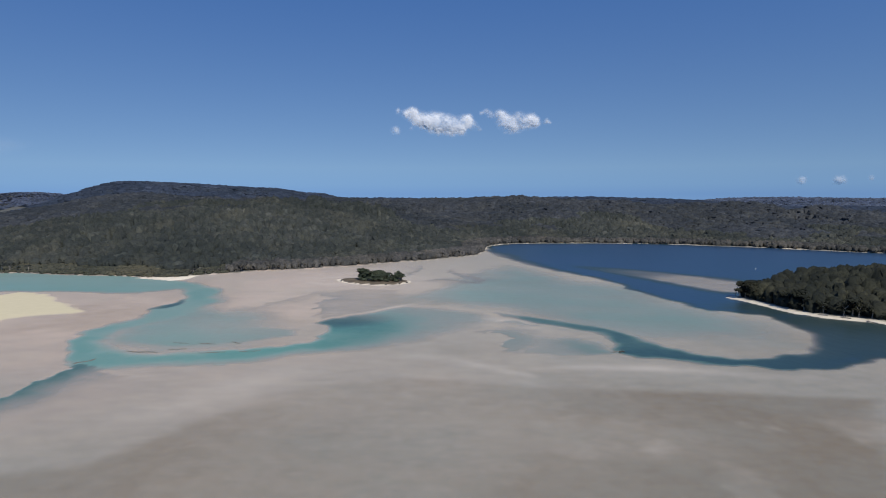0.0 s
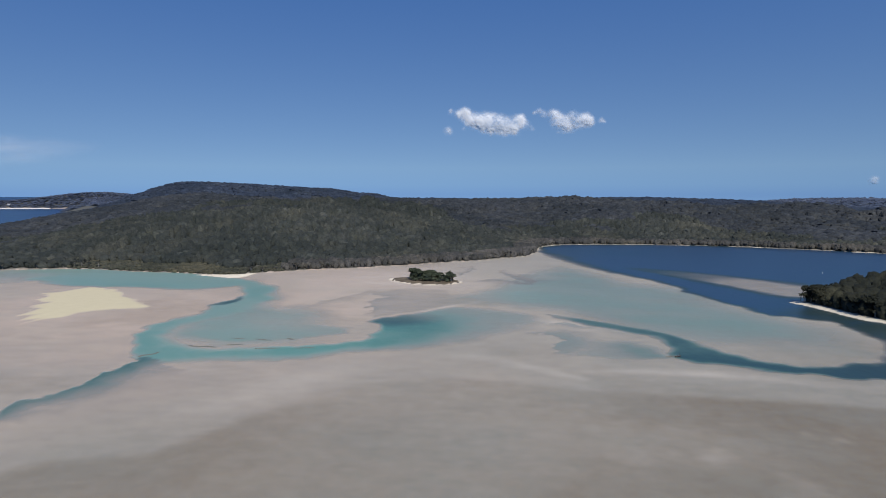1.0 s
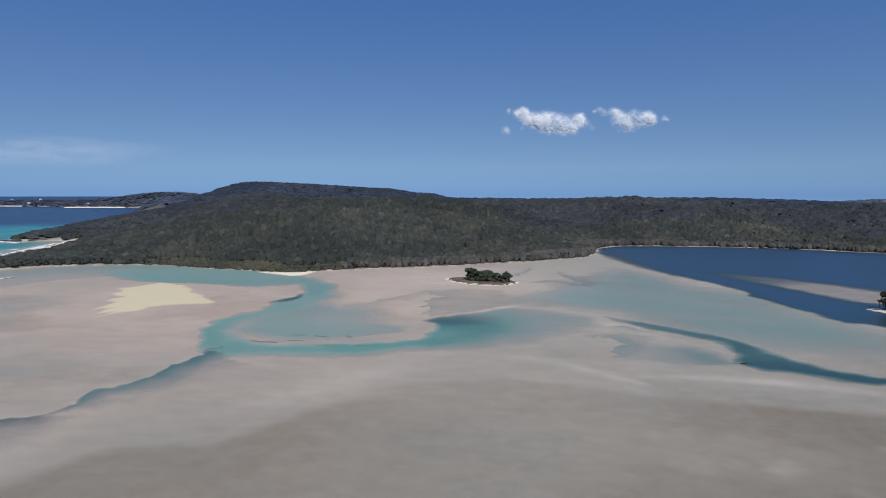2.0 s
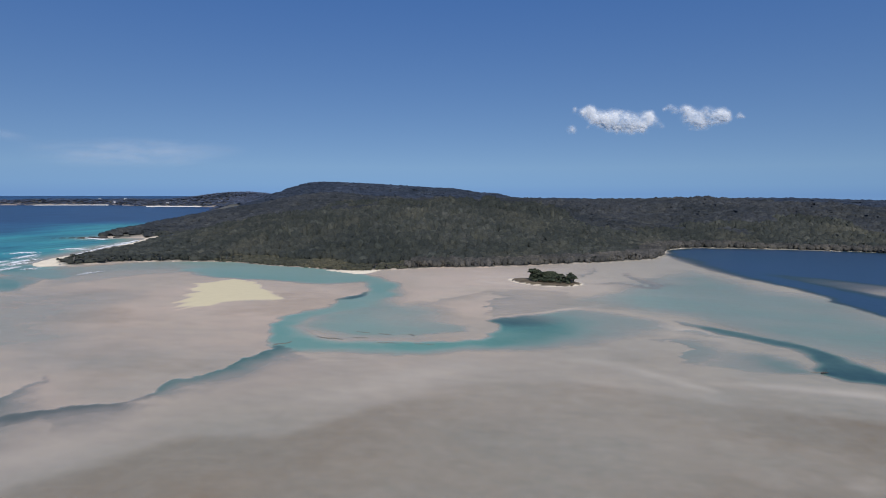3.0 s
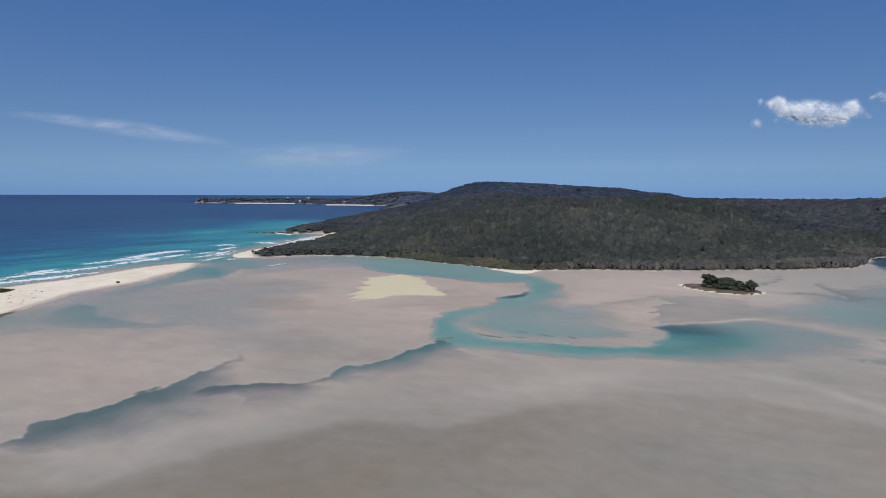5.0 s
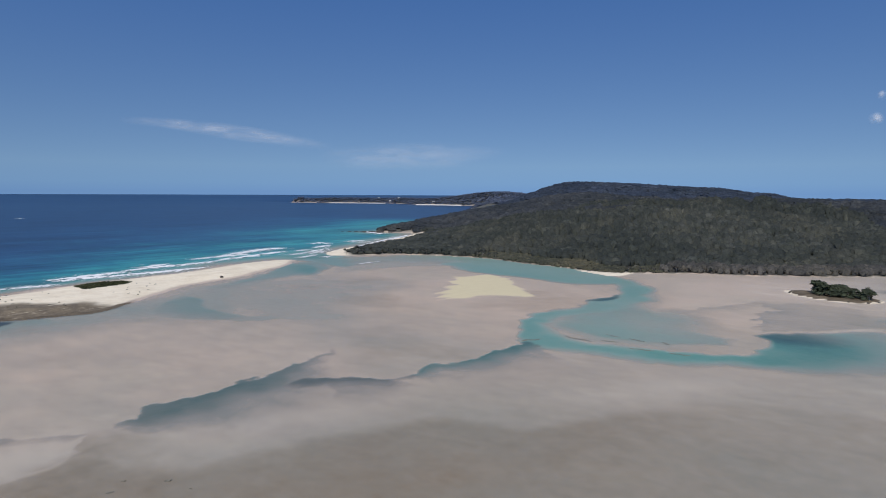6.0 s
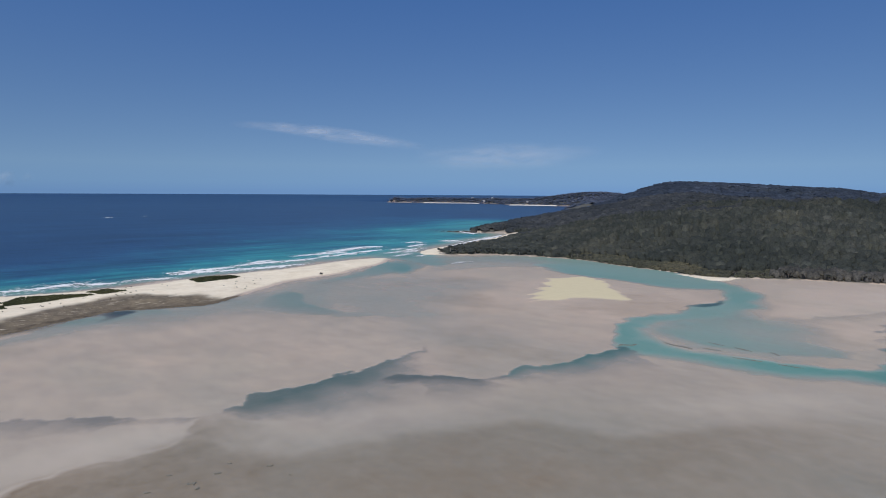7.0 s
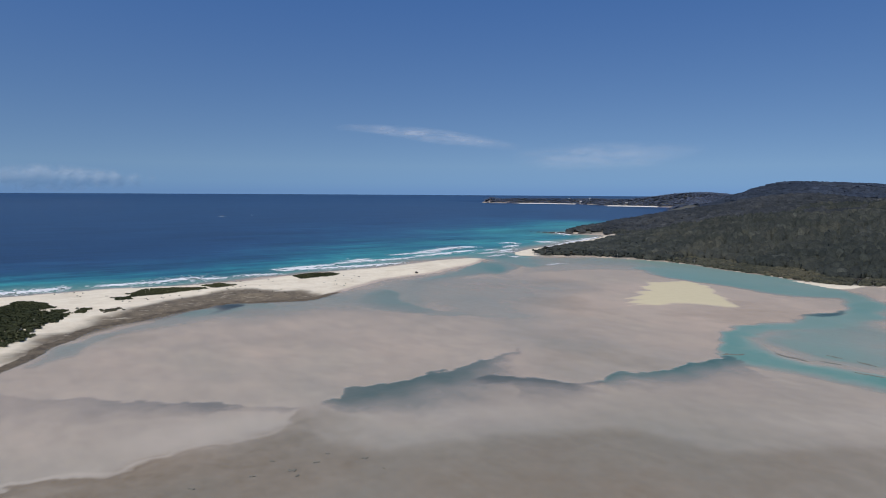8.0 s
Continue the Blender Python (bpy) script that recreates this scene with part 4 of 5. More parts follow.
def woods(name, label, step, r0, r1, edge, tall, per, mat, which=1, box=(-1300, 1300, 300, 2200), zone=None, low=0.55, size=0.3, lift=0.5, spread=0.25, sides=0, tiers=3):
    x, y = scatter(*box, step)
    r, a = np.hypot(x, y), np.degrees(np.arctan2(-x, y))
    r = r + 130 * fbm(x, y, 130, 83) * (r > 600)
    keep = (r > r0) & (r <= r1) & (a > -40) & (a < 60)
    x, y = x[keep], y[keep]
    z, rest = land_at(x, y)
    inn = rest[which] - beach_width(x, y) * (which == 1)
    keep = inn > edge
    if zone:
        keep &= zone(x, y, inn)
    x, y, z, inn = x[keep], y[keep], z[keep], inn[keep]
    n = len(x)
    h = tall * rng.uniform(1 - spread, 1 + spread, n) * (low + (1 - low) * smooth(edge, edge + 110, inn)) * (0.55 + 0.45 * np.maximum(smooth(-420, -360, x), smooth(560, 650, y)) if which == 1 and r0 < 500 else 1) * (1 + 0.2 * fbm(x, y, 120, 81))
    rad = step * (rng.uniform(0.62, 0.95, n) if r0 >= 900 or which == 2 else rng.uniform(0.5, 1.08, n)) * (1.25 if r0 >= 900 else 1.05)
    if sides:
        me = canopy_mesh(name, x, y, z + h * 0.5, rad, h * 0.5, per, rad * size, mat, sides, tiers, lift, 0.6 if r0 < 900 else 1.1 if r0 < 1400 else 1.9)
        return tagged(new(name, me), label, "forest", kind="stuff")
    c, nn, s = crowns(x, y, z + h * 0.62, rad, h * (0.2 if r0 >= 900 else 0.3), per, rad * size, lift)
    return tagged(new(name, quads_mesh(name, c, nn, s, mat)), label, "forest", kind="stuff")


def beach_width(x, y):
    """Bare sand between the sea and the woods of the northern shore."""
    return 20 * smooth(-458, -510, x) * smooth(-612, -585, x) * (y < 730) + 16 * smooth(-436, -458, x) * (y < 475)


def heath(x, y, inn):
    return (inn < 34 + 12 * fbm(x, y, 40, 91)) & (x > -345) & (x < -165) & (y < 560)


def clearing(x, y, inn):
    u, v = (x - 285) * 0.97 + (y - 1012) * 0.24, (y - 1012) * 0.97 - (x - 285) * 0.24
    return (u / 52) ** 2 + (v / 17) ** 2 < 1 + 0.4 * fbm(x, y, 20, 93)


def grey_belt(x, y, inn):
    return (inn < 20 + 14 * fbm(x, y, 50, 92)) & (x > -165)


woods("coastal_forest", "dense olive-grey eucalypt forest covering the coastal hill", 4.7, 350, 900, 4, 9.0, 9, LEAF, low=0.5, size=0.19, spread=0.42, sides=6, zone=lambda x, y, i: ~heath(x, y, i) & ~grey_belt(x, y, i))
woods("meadow", "pale grassy clearing on the wooded slope", 3.0, 700, 1500, 8, 0.8, 10, LEAF_GREY, box=(200, 380, 960, 1080), zone=clearing, size=0.5)
woods("heath", "low brownish-green heath along the lagoon shore", 3.0, 350, 900, 2, 2.6, 10, LEAF_SCRUB, box=(-350, -160, 420, 560), zone=heath, size=0.22, sides=6, tiers=2)
woods("paperbark_belt", "pale grey-green paperbark scrub along the shore", 4.2, 350, 1000, 3, 6.5, 14, LEAF_GREY, box=(-170, 560, 430, 800), zone=grey_belt, low=0.8, size=0.22, sides=6, tiers=3)
# the four distant woods wear leaf colours with haze mixed in
woods("hill_forest", "dark eucalypt forest on the rising hills, tinted blue-grey for haze", 8.0, 900, 1400, 8, 9, 3, LEAF_HILL_HAZE, size=0.2, spread=0.2, sides=6, tiers=2, zone=lambda x, y, i: ~clearing(x, y, i))
woods("ridge_forest", "distant forest along the ridge line, tinted blue-grey for haze", 14.5, 1400, 2250, 8, 8, 3, LEAF_RIDGE_HAZE, size=0.2, spread=0.12, sides=6, tiers=2)
woods("far_forest", "hazy dark forest on the far coast", 15.0, 2250, 4300, 2, 4, 7, LEAF_FAR_HAZE, size=0.62, lift=3.0, box=(-3100, -1250, 1900, 3300))
woods("inland_forest", "distant forest behind the lake hills, tinted blue-grey for haze", 28.0, 2250, 4300, 2, 5, 7, LEAF_FAR_HAZE, size=0.62, lift=3.0, box=(-1250, 2700, 1900, 3900))
woods("bank_forest", "dense dark green trees on the sandy point", 4.6, 200, 700, 7, 10.0, 40, LEAF_GREEN, which=2, box=(150, 460, 180, 460), low=0.85, size=0.18, sides=8)
woods("bank_undergrowth", "dark bushes at the foot of the trees on the point", 2.6, 200, 700, 4.6, 5.4, 22, LEAF_GREEN, which=2, box=(150, 460, 180, 460), low=1.0, size=0.28, zone=lambda x, y, i: i < 17)


# ---- helpers for things ----
def part(name, bm, mat, parent, label=""):
    me = bpy.data.meshes.new(name)
    bm.to_mesh(me)
    bm.free()
    me.materials.append(mat)
    ob = new(name, me)
    ob.parent = parent
    return tagged(ob, label)


def mesh_part(name, me, parent, label=""):
    ob = new(name, me)
    ob.parent = parent
    return tagged(ob, label)


def limb(bm, a, b, ra, rb, sides=6):
    a, b = Vector(a), Vector(b)
    axis = (b - a).normalized()
    u = axis.orthogonal().normalized()
    v = axis.cross(u)
    rings = []
    for c, r in ((a, ra), (b, rb)):
        rings.append([bm.verts.new(c + (u * math.cos(k * 2 * math.pi / sides) + v * math.sin(k * 2 * math.pi / sides)) * r) for k in range(sides)])
    for k in range(sides):
        bm.faces.new((rings[0][k], rings[0][(k + 1) % sides], rings[1][(k + 1) % sides], rings[1][k]))
    bm.faces.new(rings[0][::-1])
    bm.faces.new(rings[1])


def tree(height, radius, leaf, seed, label, category="tree", flat=0.42, stems=1, per=230, group=""):
    """A tree with a leaning, forking trunk and a crown of leaf clumps with gaps, its base at the origin."""
    rnd = random.Random(seed)
    top = new("tree")
    bm = bmesh.new()
    ends = []
    for s in range(stems):
        lean = Vector((rnd.uniform(-0.18, 0.18), rnd.uniform(-0.18, 0.18), 1)) * height
        foot = Vector((rnd.uniform(-0.5, 0.5) * (stems > 1), rnd.uniform(-0.5, 0.5) * (stems > 1), -0.4))
        mid = foot + lean * 0.42
        r = height * 0.024
        limb(bm, foot, mid, r * 1.3, r)
        for k in range(4):
            a = rnd.uniform(0, 6.28)
            end = mid + Vector((math.cos(a) * radius * 0.6, math.sin(a) * radius * 0.6, height * rnd.uniform(0.18, 0.42)))
            limb(bm, mid, end, r * 0.75, r * 0.25, 5)
            ends.append(end)
    part("trunk", bm, BARK, top, "pale bare trunk and limbs")
    n = len(ends)
    e = np.array([tuple(v) for v in ends])
    c, nn, sz = crowns(e[:, 0], e[:, 1], e[:, 2], np.full(n, radius * 0.62), np.full(n, height * flat * 0.55), per // n, np.full(n, radius * 0.17), 0.35)
    mesh_part("crown", quads_mesh("crown", c, nn, sz, leaf), top)
    return tagged(top, label, category, group)


def at(x, y, z, turn=0.0, scale=1.0):
    return pose(x, y, z, 0, 0, turn) @ Matrix.Scale(scale, 4)


def ground_z(x, y):
    z, _ = land_at(np.array([float(x)]), np.array([float(y)]))
    return float(z[0])


def row_of_trees(kinds, line, step, inset, lo, hi, seed):
    """Copies of some trees along a shoreline."""
    rnd = random.Random(seed)
    pts, left = [], 0.0
    for a, b in zip(line, line[1:]):
        a, b = Vector(a[:2]), Vector(b[:2])
        length = (b - a).length
        out = Vector((-(b - a).y, (b - a).x)).normalized()
        while left < length:
            pts.append(a + (b - a) * (left / length) + out * (inset + rnd.uniform(-1.2, 2.5)))
            left += step * rnd.uniform(0.6, 1.4)
        left -= length
    z, _ = land_at(np.array([p.x for p in pts]), np.array([p.y for p in pts]))
    for p, h in zip(pts, z):
        proto, used = kinds[rnd.randrange(len(kinds))]
        m = at(p.x, p.y, max(float(h), 0.1), rnd.uniform(0, 360), rnd.uniform(lo, hi))
        if used[0]:
            copy_thing(proto, m)
        else:
            proto.matrix_basis = m
            used[0] = True


def first(t):
    return (t, [False])


def displaced(bm, size, amount, seed):
    off = Vector((seed * 7.1, seed * 3.3, seed * 1.7))
    for v in bm.verts:
        v.co += v.co.normalized() * amount * noise.fractal(v.co / size + off, 0.9, 2.0, 4)


def boulder(x, y, z, sx, sy, sz, seed, label, group="", mat=None, name="boulder"):
    bm = bmesh.new()
    bmesh.ops.create_icosphere(bm, subdivisions=3, radius=1)
    displaced(bm, 0.8, 0.38, seed)
    for v in bm.verts:
        v.co.z = max(v.co.z, -0.4)
        v.co = Vector((v.co.x * sx, v.co.y * sy, v.co.z * sz))
    me = bpy.data.meshes.new(name)
    bm.to_mesh(me)
    bm.free()
    me.materials.append(mat or ROCK)
    ob = new(name, me)
    ob.matrix_basis = pose(x, y, z, 0, 0, seed * 47)
    return tagged(ob, label, "rock", group)


def dune_scrub(outline, tall, step, leaf, label, sparse=0.0):
    xs, ys = [p[0] for p in outline], [p[1] for p in outline]
    x, y = scatter(min(xs) - 2, max(xs) + 2, min(ys) - 2, max(ys) + 2, step)
    d = inside(x + 2.5 * fbm(x, y, 9, 95), y + 2.5 * fbm(x, y, 9, 96), outline)
    keep = (d > -0.5) & (fbm(x, y, 7, 97) > -1 + 1.3 * sparse)
    x, y, d = x[keep], y[keep], d[keep]
    z, _ = land_at(x, y)
    h = tall * rng.uniform(0.6, 1.2, len(x)) * (0.5 + 0.5 * smooth(0, 4, d))
    c, nn, s = crowns(x, y, z + h * 0.45, np.full(len(x), step * 0.8), h * 0.5, 18, np.full(len(x), step * 0.46), 0.9)
    return tagged(new("dune_scrub", quads_mesh("dune_scrub", c, nn, s, leaf)), label, "shrub", "dune scrub patches", "stuff")


# ---- shore trees ----
grey_kinds = [first(tree(7 + i * 0.7, 3.0 + 0.3 * i, LEAF_GREY, 20 + i, "pale grey-green paperbark tree at the water's edge", group="shoreline trees", stems=1 + i % 2)) for i in range(4)]
green_kinds = [first(tree(7.5 + i, 3.4 + 0.3 * i, LEAF, 30 + i, "olive-green gum tree leaning over the lagoon shore", group="shoreline trees")) for i in range(3)]
bank_kinds = [first(tree(10 + i, 4.2 + 0.4 * i, LEAF_GREEN, 40 + i, "dark green coastal tree behind the narrow beach", group="trees on the point", per=420)) for i in range(4)]
isle_kinds = [first(tree(6 + 0.8 * i, 3.4, LEAF_ISLE, 50 + i, "dense green tree on the small sandy islet", group="islet trees", per=520, flat=0.55, stems=1 + i % 2)) for i in range(4)]
row_of_trees(green_kinds, NORTH_BAY[1:7], 8, 4, 0.6, 0.9, 1)
row_of_trees(grey_kinds + green_kinds[:1], NORTH_BAY[12:21], 6.0, 3.5, 0.6, 1.0, 2)
row_of_trees(grey_kinds, NORTH_BAY[21:], 9, 6, 0.6, 1.0, 3)
row_of_trees(bank_kinds, EAST_BANK[8::-1], 4.6, 8.0, 0.7, 1.05, 4)
rnd = random.Random(12)
for k in range(24):
    u = rnd.random()
    px, py = -56 + 29 * u + rnd.uniform(-1.5, 1.5), 431 - 7 * u + rnd.uniform(-4.5, 4.5)
    proto, used = isle_kinds[k % 4]
    m = at(px, py, ground_z(px, py), rnd.uniform(0, 360), (0.8 + 0.35 * math.sin(math.pi * min(1, u + 0.25))) * rnd.uniform(0.75, 1.05))
    if used[0]:
        copy_thing(proto, m)
    else:
        proto.matrix_basis = m
        used[0] = True
isle_bush = dune_scrub([(-58, 434), (-57, 427), (-48, 420), (-38, 417), (-29, 420), (-27, 426), (-34, 433), (-46, 437)], 5.5, 2.4, LEAF_ISLE, "dense green thicket filling the islet")
umbrella = tree(9.0, 4.2, LEAF_ISLE, 77, "tall flat-topped tree on the islet", flat=0.2, per=300)
umbrella.matrix_basis = at(-56, 433, ground_z(-56, 433), 40)


# ---- scrub on the sand spit ----
dune_scrub([(-409, 155), (-415, 167), (-413, 187), (-406, 188), (-396, 175), (-393, 156)], 1, 1.1, LEAF_DUNE, "olive-green mat of dune scrub on bare pale sand", 0.12)
dune_scrub([(-389, 51), (-399, 62), (-397, 77), (-389, 90), (-384, 92), (-381, 78), (-379, 62), (-378, 52)], 1, 1.1, LEAF_DUNE, "long olive patch of dune scrub beside wet sand", 0.1)
dune_scrub([(-396, 95), (-400, 106), (-389, 112), (-385, 104), (-387, 95)], 0.9, 1, LEAF_DUNE, "small olive patch of dune scrub on the spit", 0.15)
dune_scrub([(-379, 42), (-379, 52), (-369, 50), (-370, 43)], 0.8, 1, LEAF_DUNE, "small olive patch of dune scrub on the spit", 0.25)
dune_scrub([(-370, -9), (-388, 1), (-376, 12), (-360, 14), (-357, 6), (-360, -4)], 1, 1.1, LEAF_DUNE, "ragged olive dune scrub on the beach crest", 0.2)
dune_scrub([(-276, -18), (-284, -7), (-300, 2), (-319, 13), (-331, 16), (-345, 13), (-353, 5), (-366, -10), (-360, -30), (-300, -40)], 2.2, 1.7, LEAF_DUNE, "dense dark green dune thicket above the beach", 0.15)
dune_scrub([(-354, 14), (-350, 28), (-337, 24), (-325, 17), (-337, 15)], 0.8, 1.1, LEAF_DUNE, "sparse scattered dune scrub on pale sand", 0.62)
dune_scrub([(-349, 31), (-345, 40), (-335, 42), (-332, 34)], 0.5, 1.1, LEAF_SCRUB, "thin brown tussocks scattered over the sand", 0.85)
tx, ty = scatter(-425, -330, -10, 220, 5.0)
tz, trest = land_at(tx, ty)
keep = (trest[0] > 9) & (fbm(tx, ty, 30, 98) > 0.25) & (rng.random(len(tx)) < 0.3)
tx, ty, tz = tx[keep], ty[keep], tz[keep]
c, nn, sz = crowns(tx, ty, tz + 0.15, np.full(len(tx), 0.8), np.full(len(tx), 0.35), 8, np.full(len(tx), 0.3))
tagged(new("beach_grass", quads_mesh("beach_grass", c, nn, sz, LEAF_SCRUB)), "scattered tufts of beach grass on the dry sand", "grass", kind="stuff")


# ---- rocks, logs and weed ----
for i, (bx, by, sx, sy, sz) in enumerate([(-690, 674, 8, 5, 1.6), (-701, 668, 6, 4, 1.2), (-678, 678, 9, 6, 2.4), (-712, 663, 5, 3, 0.9), (-664, 683, 8, 6, 2.6), (-722, 659, 4, 2.5, 0.6), (-650, 693, 8, 6, 2), (-684, 667, 5, 3, 1.0), (-636, 700, 7, 6, 2), (-670, 690, 9, 7, 2.4), (-655, 704, 9, 8, 3)]):
    boulder(bx, by, -0.3, sx, sy, sz, i + 1, "dark wet sea rock off the headland", "rocks at the headland")
boulder(-390, 243, ground_z(-390, 243) + 0.2, 1.3, 1.0, 1.1, 21, "lone dark boulder on the bare sand spit")
for i, (bx, by) in enumerate([(-24.5, 420), (-29, 414.5), (-38, 411.5), (-70, 428)]):
    boulder(bx, by, 0.2, 0.8, 0.7, 0.5, 31 + i, "small brown rock on the islet's sandy rim", "islet rocks")


def log(x, y, z, length, turn, seed, wood=None):
    top = new("driftwood_log")
    bm = bmesh.new()
    limb(bm, (-length / 2, 0, 0.2), (length / 2, 0, 0.35), 0.28, 0.18, 8)
    part("trunk", bm, wood or BARK, top)
    rnd = random.Random(seed)
    for k in range(3):
        bm = bmesh.new()
        px = rnd.uniform(-0.2, 0.45) * length
        limb(bm, (px, 0, 0.3), (px + rnd.uniform(0.3, 0.9), rnd.uniform(-0.8, 0.8), rnd.uniform(0.7, 1.5)), 0.1, 0.04, 5)
        part("branch", bm, wood or BARK, top)
    top.matrix_basis = pose(x, y, z, 0, 0, turn)
    return tagged(top, "dark wet log stranded in the shallows" if wood else "grey driftwood log lying on the narrow beach", "log", "stranded logs")


log(68, 234, 0.0, 2.4, 20, 1, ROCK)
for k, (lx, ly) in enumerate([(200, 288), (193, 296.5), (186, 303), (214, 279)]):
    log(lx, ly, ground_z(lx, ly), 4.5, 130 + 9 * k, 5 + k)

WEED = plain("drift_weed", (0.11, 0.11, 0.09), (0.24, 0.225, 0.185), 0.8)


def weed_patch(x, y, length, width, turn, seed, label):
    """A low ragged heap of weed just under the surface."""
    bm = bmesh.new()
    n = 18
    rows = []
    for i in range(n + 1):
        u = i / n
        w = width * math.sin(math.pi * min(max(u, 0.02), 0.98)) ** 0.6
        row = []
        for j in range(5):
            v = j / 2 - 1
            wob = noise.noise(Vector((u * 4, v * 1.5, seed * 3.7)))
            row.append(bm.verts.new(((u - 0.5) * length, v * w * (0.7 + 0.8 * wob) + width * 1.2 * noise.noise(Vector((u * 2.2, 0, seed))), 0.012 + 0.10 * (1 - v * v))))
        rows.append(row)
    for a, b in zip(rows, rows[1:]):
        for j in range(4):
            bm.faces.new((a[j], a[j + 1], b[j + 1], b[j]))
    me = bpy.data.meshes.new("seaweed")
    bm.to_mesh(me)
    bm.free()
    me.materials.append(WEED)
    ob = new("seaweed", me)
    ob.matrix_basis = pose(x, y, 0.0, 0, 0, turn)
    return tagged(ob, label, "seaweed", "drifts of weed")


weed_patch(-106, 249, 7, 0.7, 170, 1, "dark drift of seaweed lying on the sandbar")
weed_patch(-95, 248, 8, 0.8, 165, 2, "dark drift of seaweed lying on the sandbar")
weed_patch(-84, 250, 5, 0.9, 150, 3, "dark drift of seaweed lying on the sandbar")
weed_patch(-115, 235, 13, 0.8, 172, 4, "dark drift of seaweed lying on the sandbar")
weed_patch(-103, 239, 7, 0.6, 10, 5, "dark drift of seaweed lying on the sandbar")
weed_patch(-129, 221, 9, 1.28, 60, 6, "dark drift of seaweed lying on the sandbar")
weed_patch(-88, 234, 10, 0.9, 8, 7, "dark drift of seaweed lying on the sandbar")
weed_patch(-74, 236, 8, 0.8, 8, 8, "dark drift of seaweed lying on the sandbar")
weed_patch(-126, 47, 1.92, 0.72, 20, 9, "small dark clump of seaweed in clear shallows")
weed_patch(-123, 63, 1.56, 0.48, 70, 10, "small dark clump of seaweed in clear shallows")
weed_patch(-133, 45, 1.2, 0.42, 40, 11, "small dark clump of seaweed in clear shallows")
weed_patch(-127, 53, 1.56, 0.36, 65, 12, "small dark clump of seaweed in clear shallows")
weed_patch(-130, 57, 1.08, 0.3, 60, 13, "small dark clump of seaweed in clear shallows")
weed_patch(-123, 47, 1.32, 0.42, 120, 14, "small dark clump of seaweed in clear shallows")
weed_patch(-116, 64, 0.72, 0.24, 10, 15, "small dark clump of seaweed in clear shallows")
weed_patch(-128, 39, 1.44, 0.48, 45, 16, "small dark clump of seaweed in clear shallows")
weed_patch(-129, 27, 1.5, 0.48, 60, 17, "small dark clump of seaweed in clear shallows")
weed_patch(66, 235, 5, 0.8, 20, 18, "dark drift of seaweed lying on the sandbar")

BUOY = plain("white_float", (0.75, 0.75, 0.73), (0.82, 0.82, 0.8), 2.0, 0.4)
buoy = new("buoy")
bm = bmesh.new()
bmesh.ops.create_uvsphere(bm, u_segments=16, v_segments=10, radius=0.4)
part("float", bm, BUOY, buoy)
bm = bmesh.new()
limb(bm, (0, 0, 0.5), (0, 0, 1.3), 0.06, 0.04, 6)
part("pole", bm, BARK, buoy)
buoy.matrix_basis = pose(250, 498, 0.1)
tagged(buoy, "small white mooring buoy on the blue lake", "buoy")


# ---- surf ----
FLECKS = bmesh.new()


def breaker(line, seed, torn=0.75):
    """A breaking wave: a ridge of foam with torn edges and loose flecks on its shore side."""
    line = curve(line, 20)
    bm = bmesh.new()
    rows = []
    n = len(line)
    cols = 17
    for i, (x, y, w) in enumerate(line):
        a, b = line[max(i - 1, 0)], line[min(i + 1, n - 1)]
        d = Vector((b[0] - a[0], b[1] - a[1]))
        side = Vector((-d.y, d.x)).normalized()
        if side.x < 0:
            side = -side
        row = []
        for j in range(cols):
            v = 2.6 * j / (cols - 1) - 0.8
            tear = 1 + 0.7 * noise.fractal(Vector((x / 6, y / 6, seed + v)), 0.8, 2.0, 3)
            p = Vector((x, y)) + side * (v * w * 0.8 * max(tear, 0.2) + 1.2 * noise.noise(Vector((x / 9, y / 9, seed))))
            crest = max(0.0, 1 - v * v)
            row.append(bm.verts.new((p.x, p.y, 0.03 + 0.9 * crest**1.5 * min(1, w / 4) * (0.6 + 0.5 * noise.noise(Vector((x / 3, y / 3, v * 2)))))))
        rows.append(row)
    for a, b in zip(rows, rows[1:]):
        for j in range(cols - 1):
            v = 2.6 * (j + 0.5) / (cols - 1) - 0.8
            mid = (a[j].co + b[j + 1].co) / 2
            holes = noise.fractal(Vector((mid.x / 2.5, mid.y / 5, seed * 1.7)), 0.7, 2.0, 3)
            if holes < torn - torn * abs(v):
                bm.faces.new((a[j], a[j + 1], b[j + 1], b[j]))
    for v in [v for v in bm.verts if not v.link_faces]:
        bm.verts.remove(v)
    me = bpy.data.meshes.new("breaking_wave")
    bm.to_mesh(me)
    bm.free()
    me.materials.append(FOAM)
    rnd = random.Random(seed)
    bm = FLECKS
    for x, y, w in line:
        for k in range(int(3 + w / 2)):
            px, py = x + rnd.gauss(0, w * 1.5), y + rnd.gauss(0, w * 1.5)
            r = rnd.uniform(0.15, 0.75)
            ring = [bm.verts.new((px + r * rnd.uniform(0.5, 1.6) * math.cos(q * 1.05), py + 1.8 * r * rnd.uniform(0.5, 1.6) * math.sin(q * 1.05), 0.05)) for q in range(6)]
            bm.faces.new(ring)
    return tagged(new("breaking_wave", me), "white foaming wave breaking over turquoise shallows", "wave", "surf along the coast")


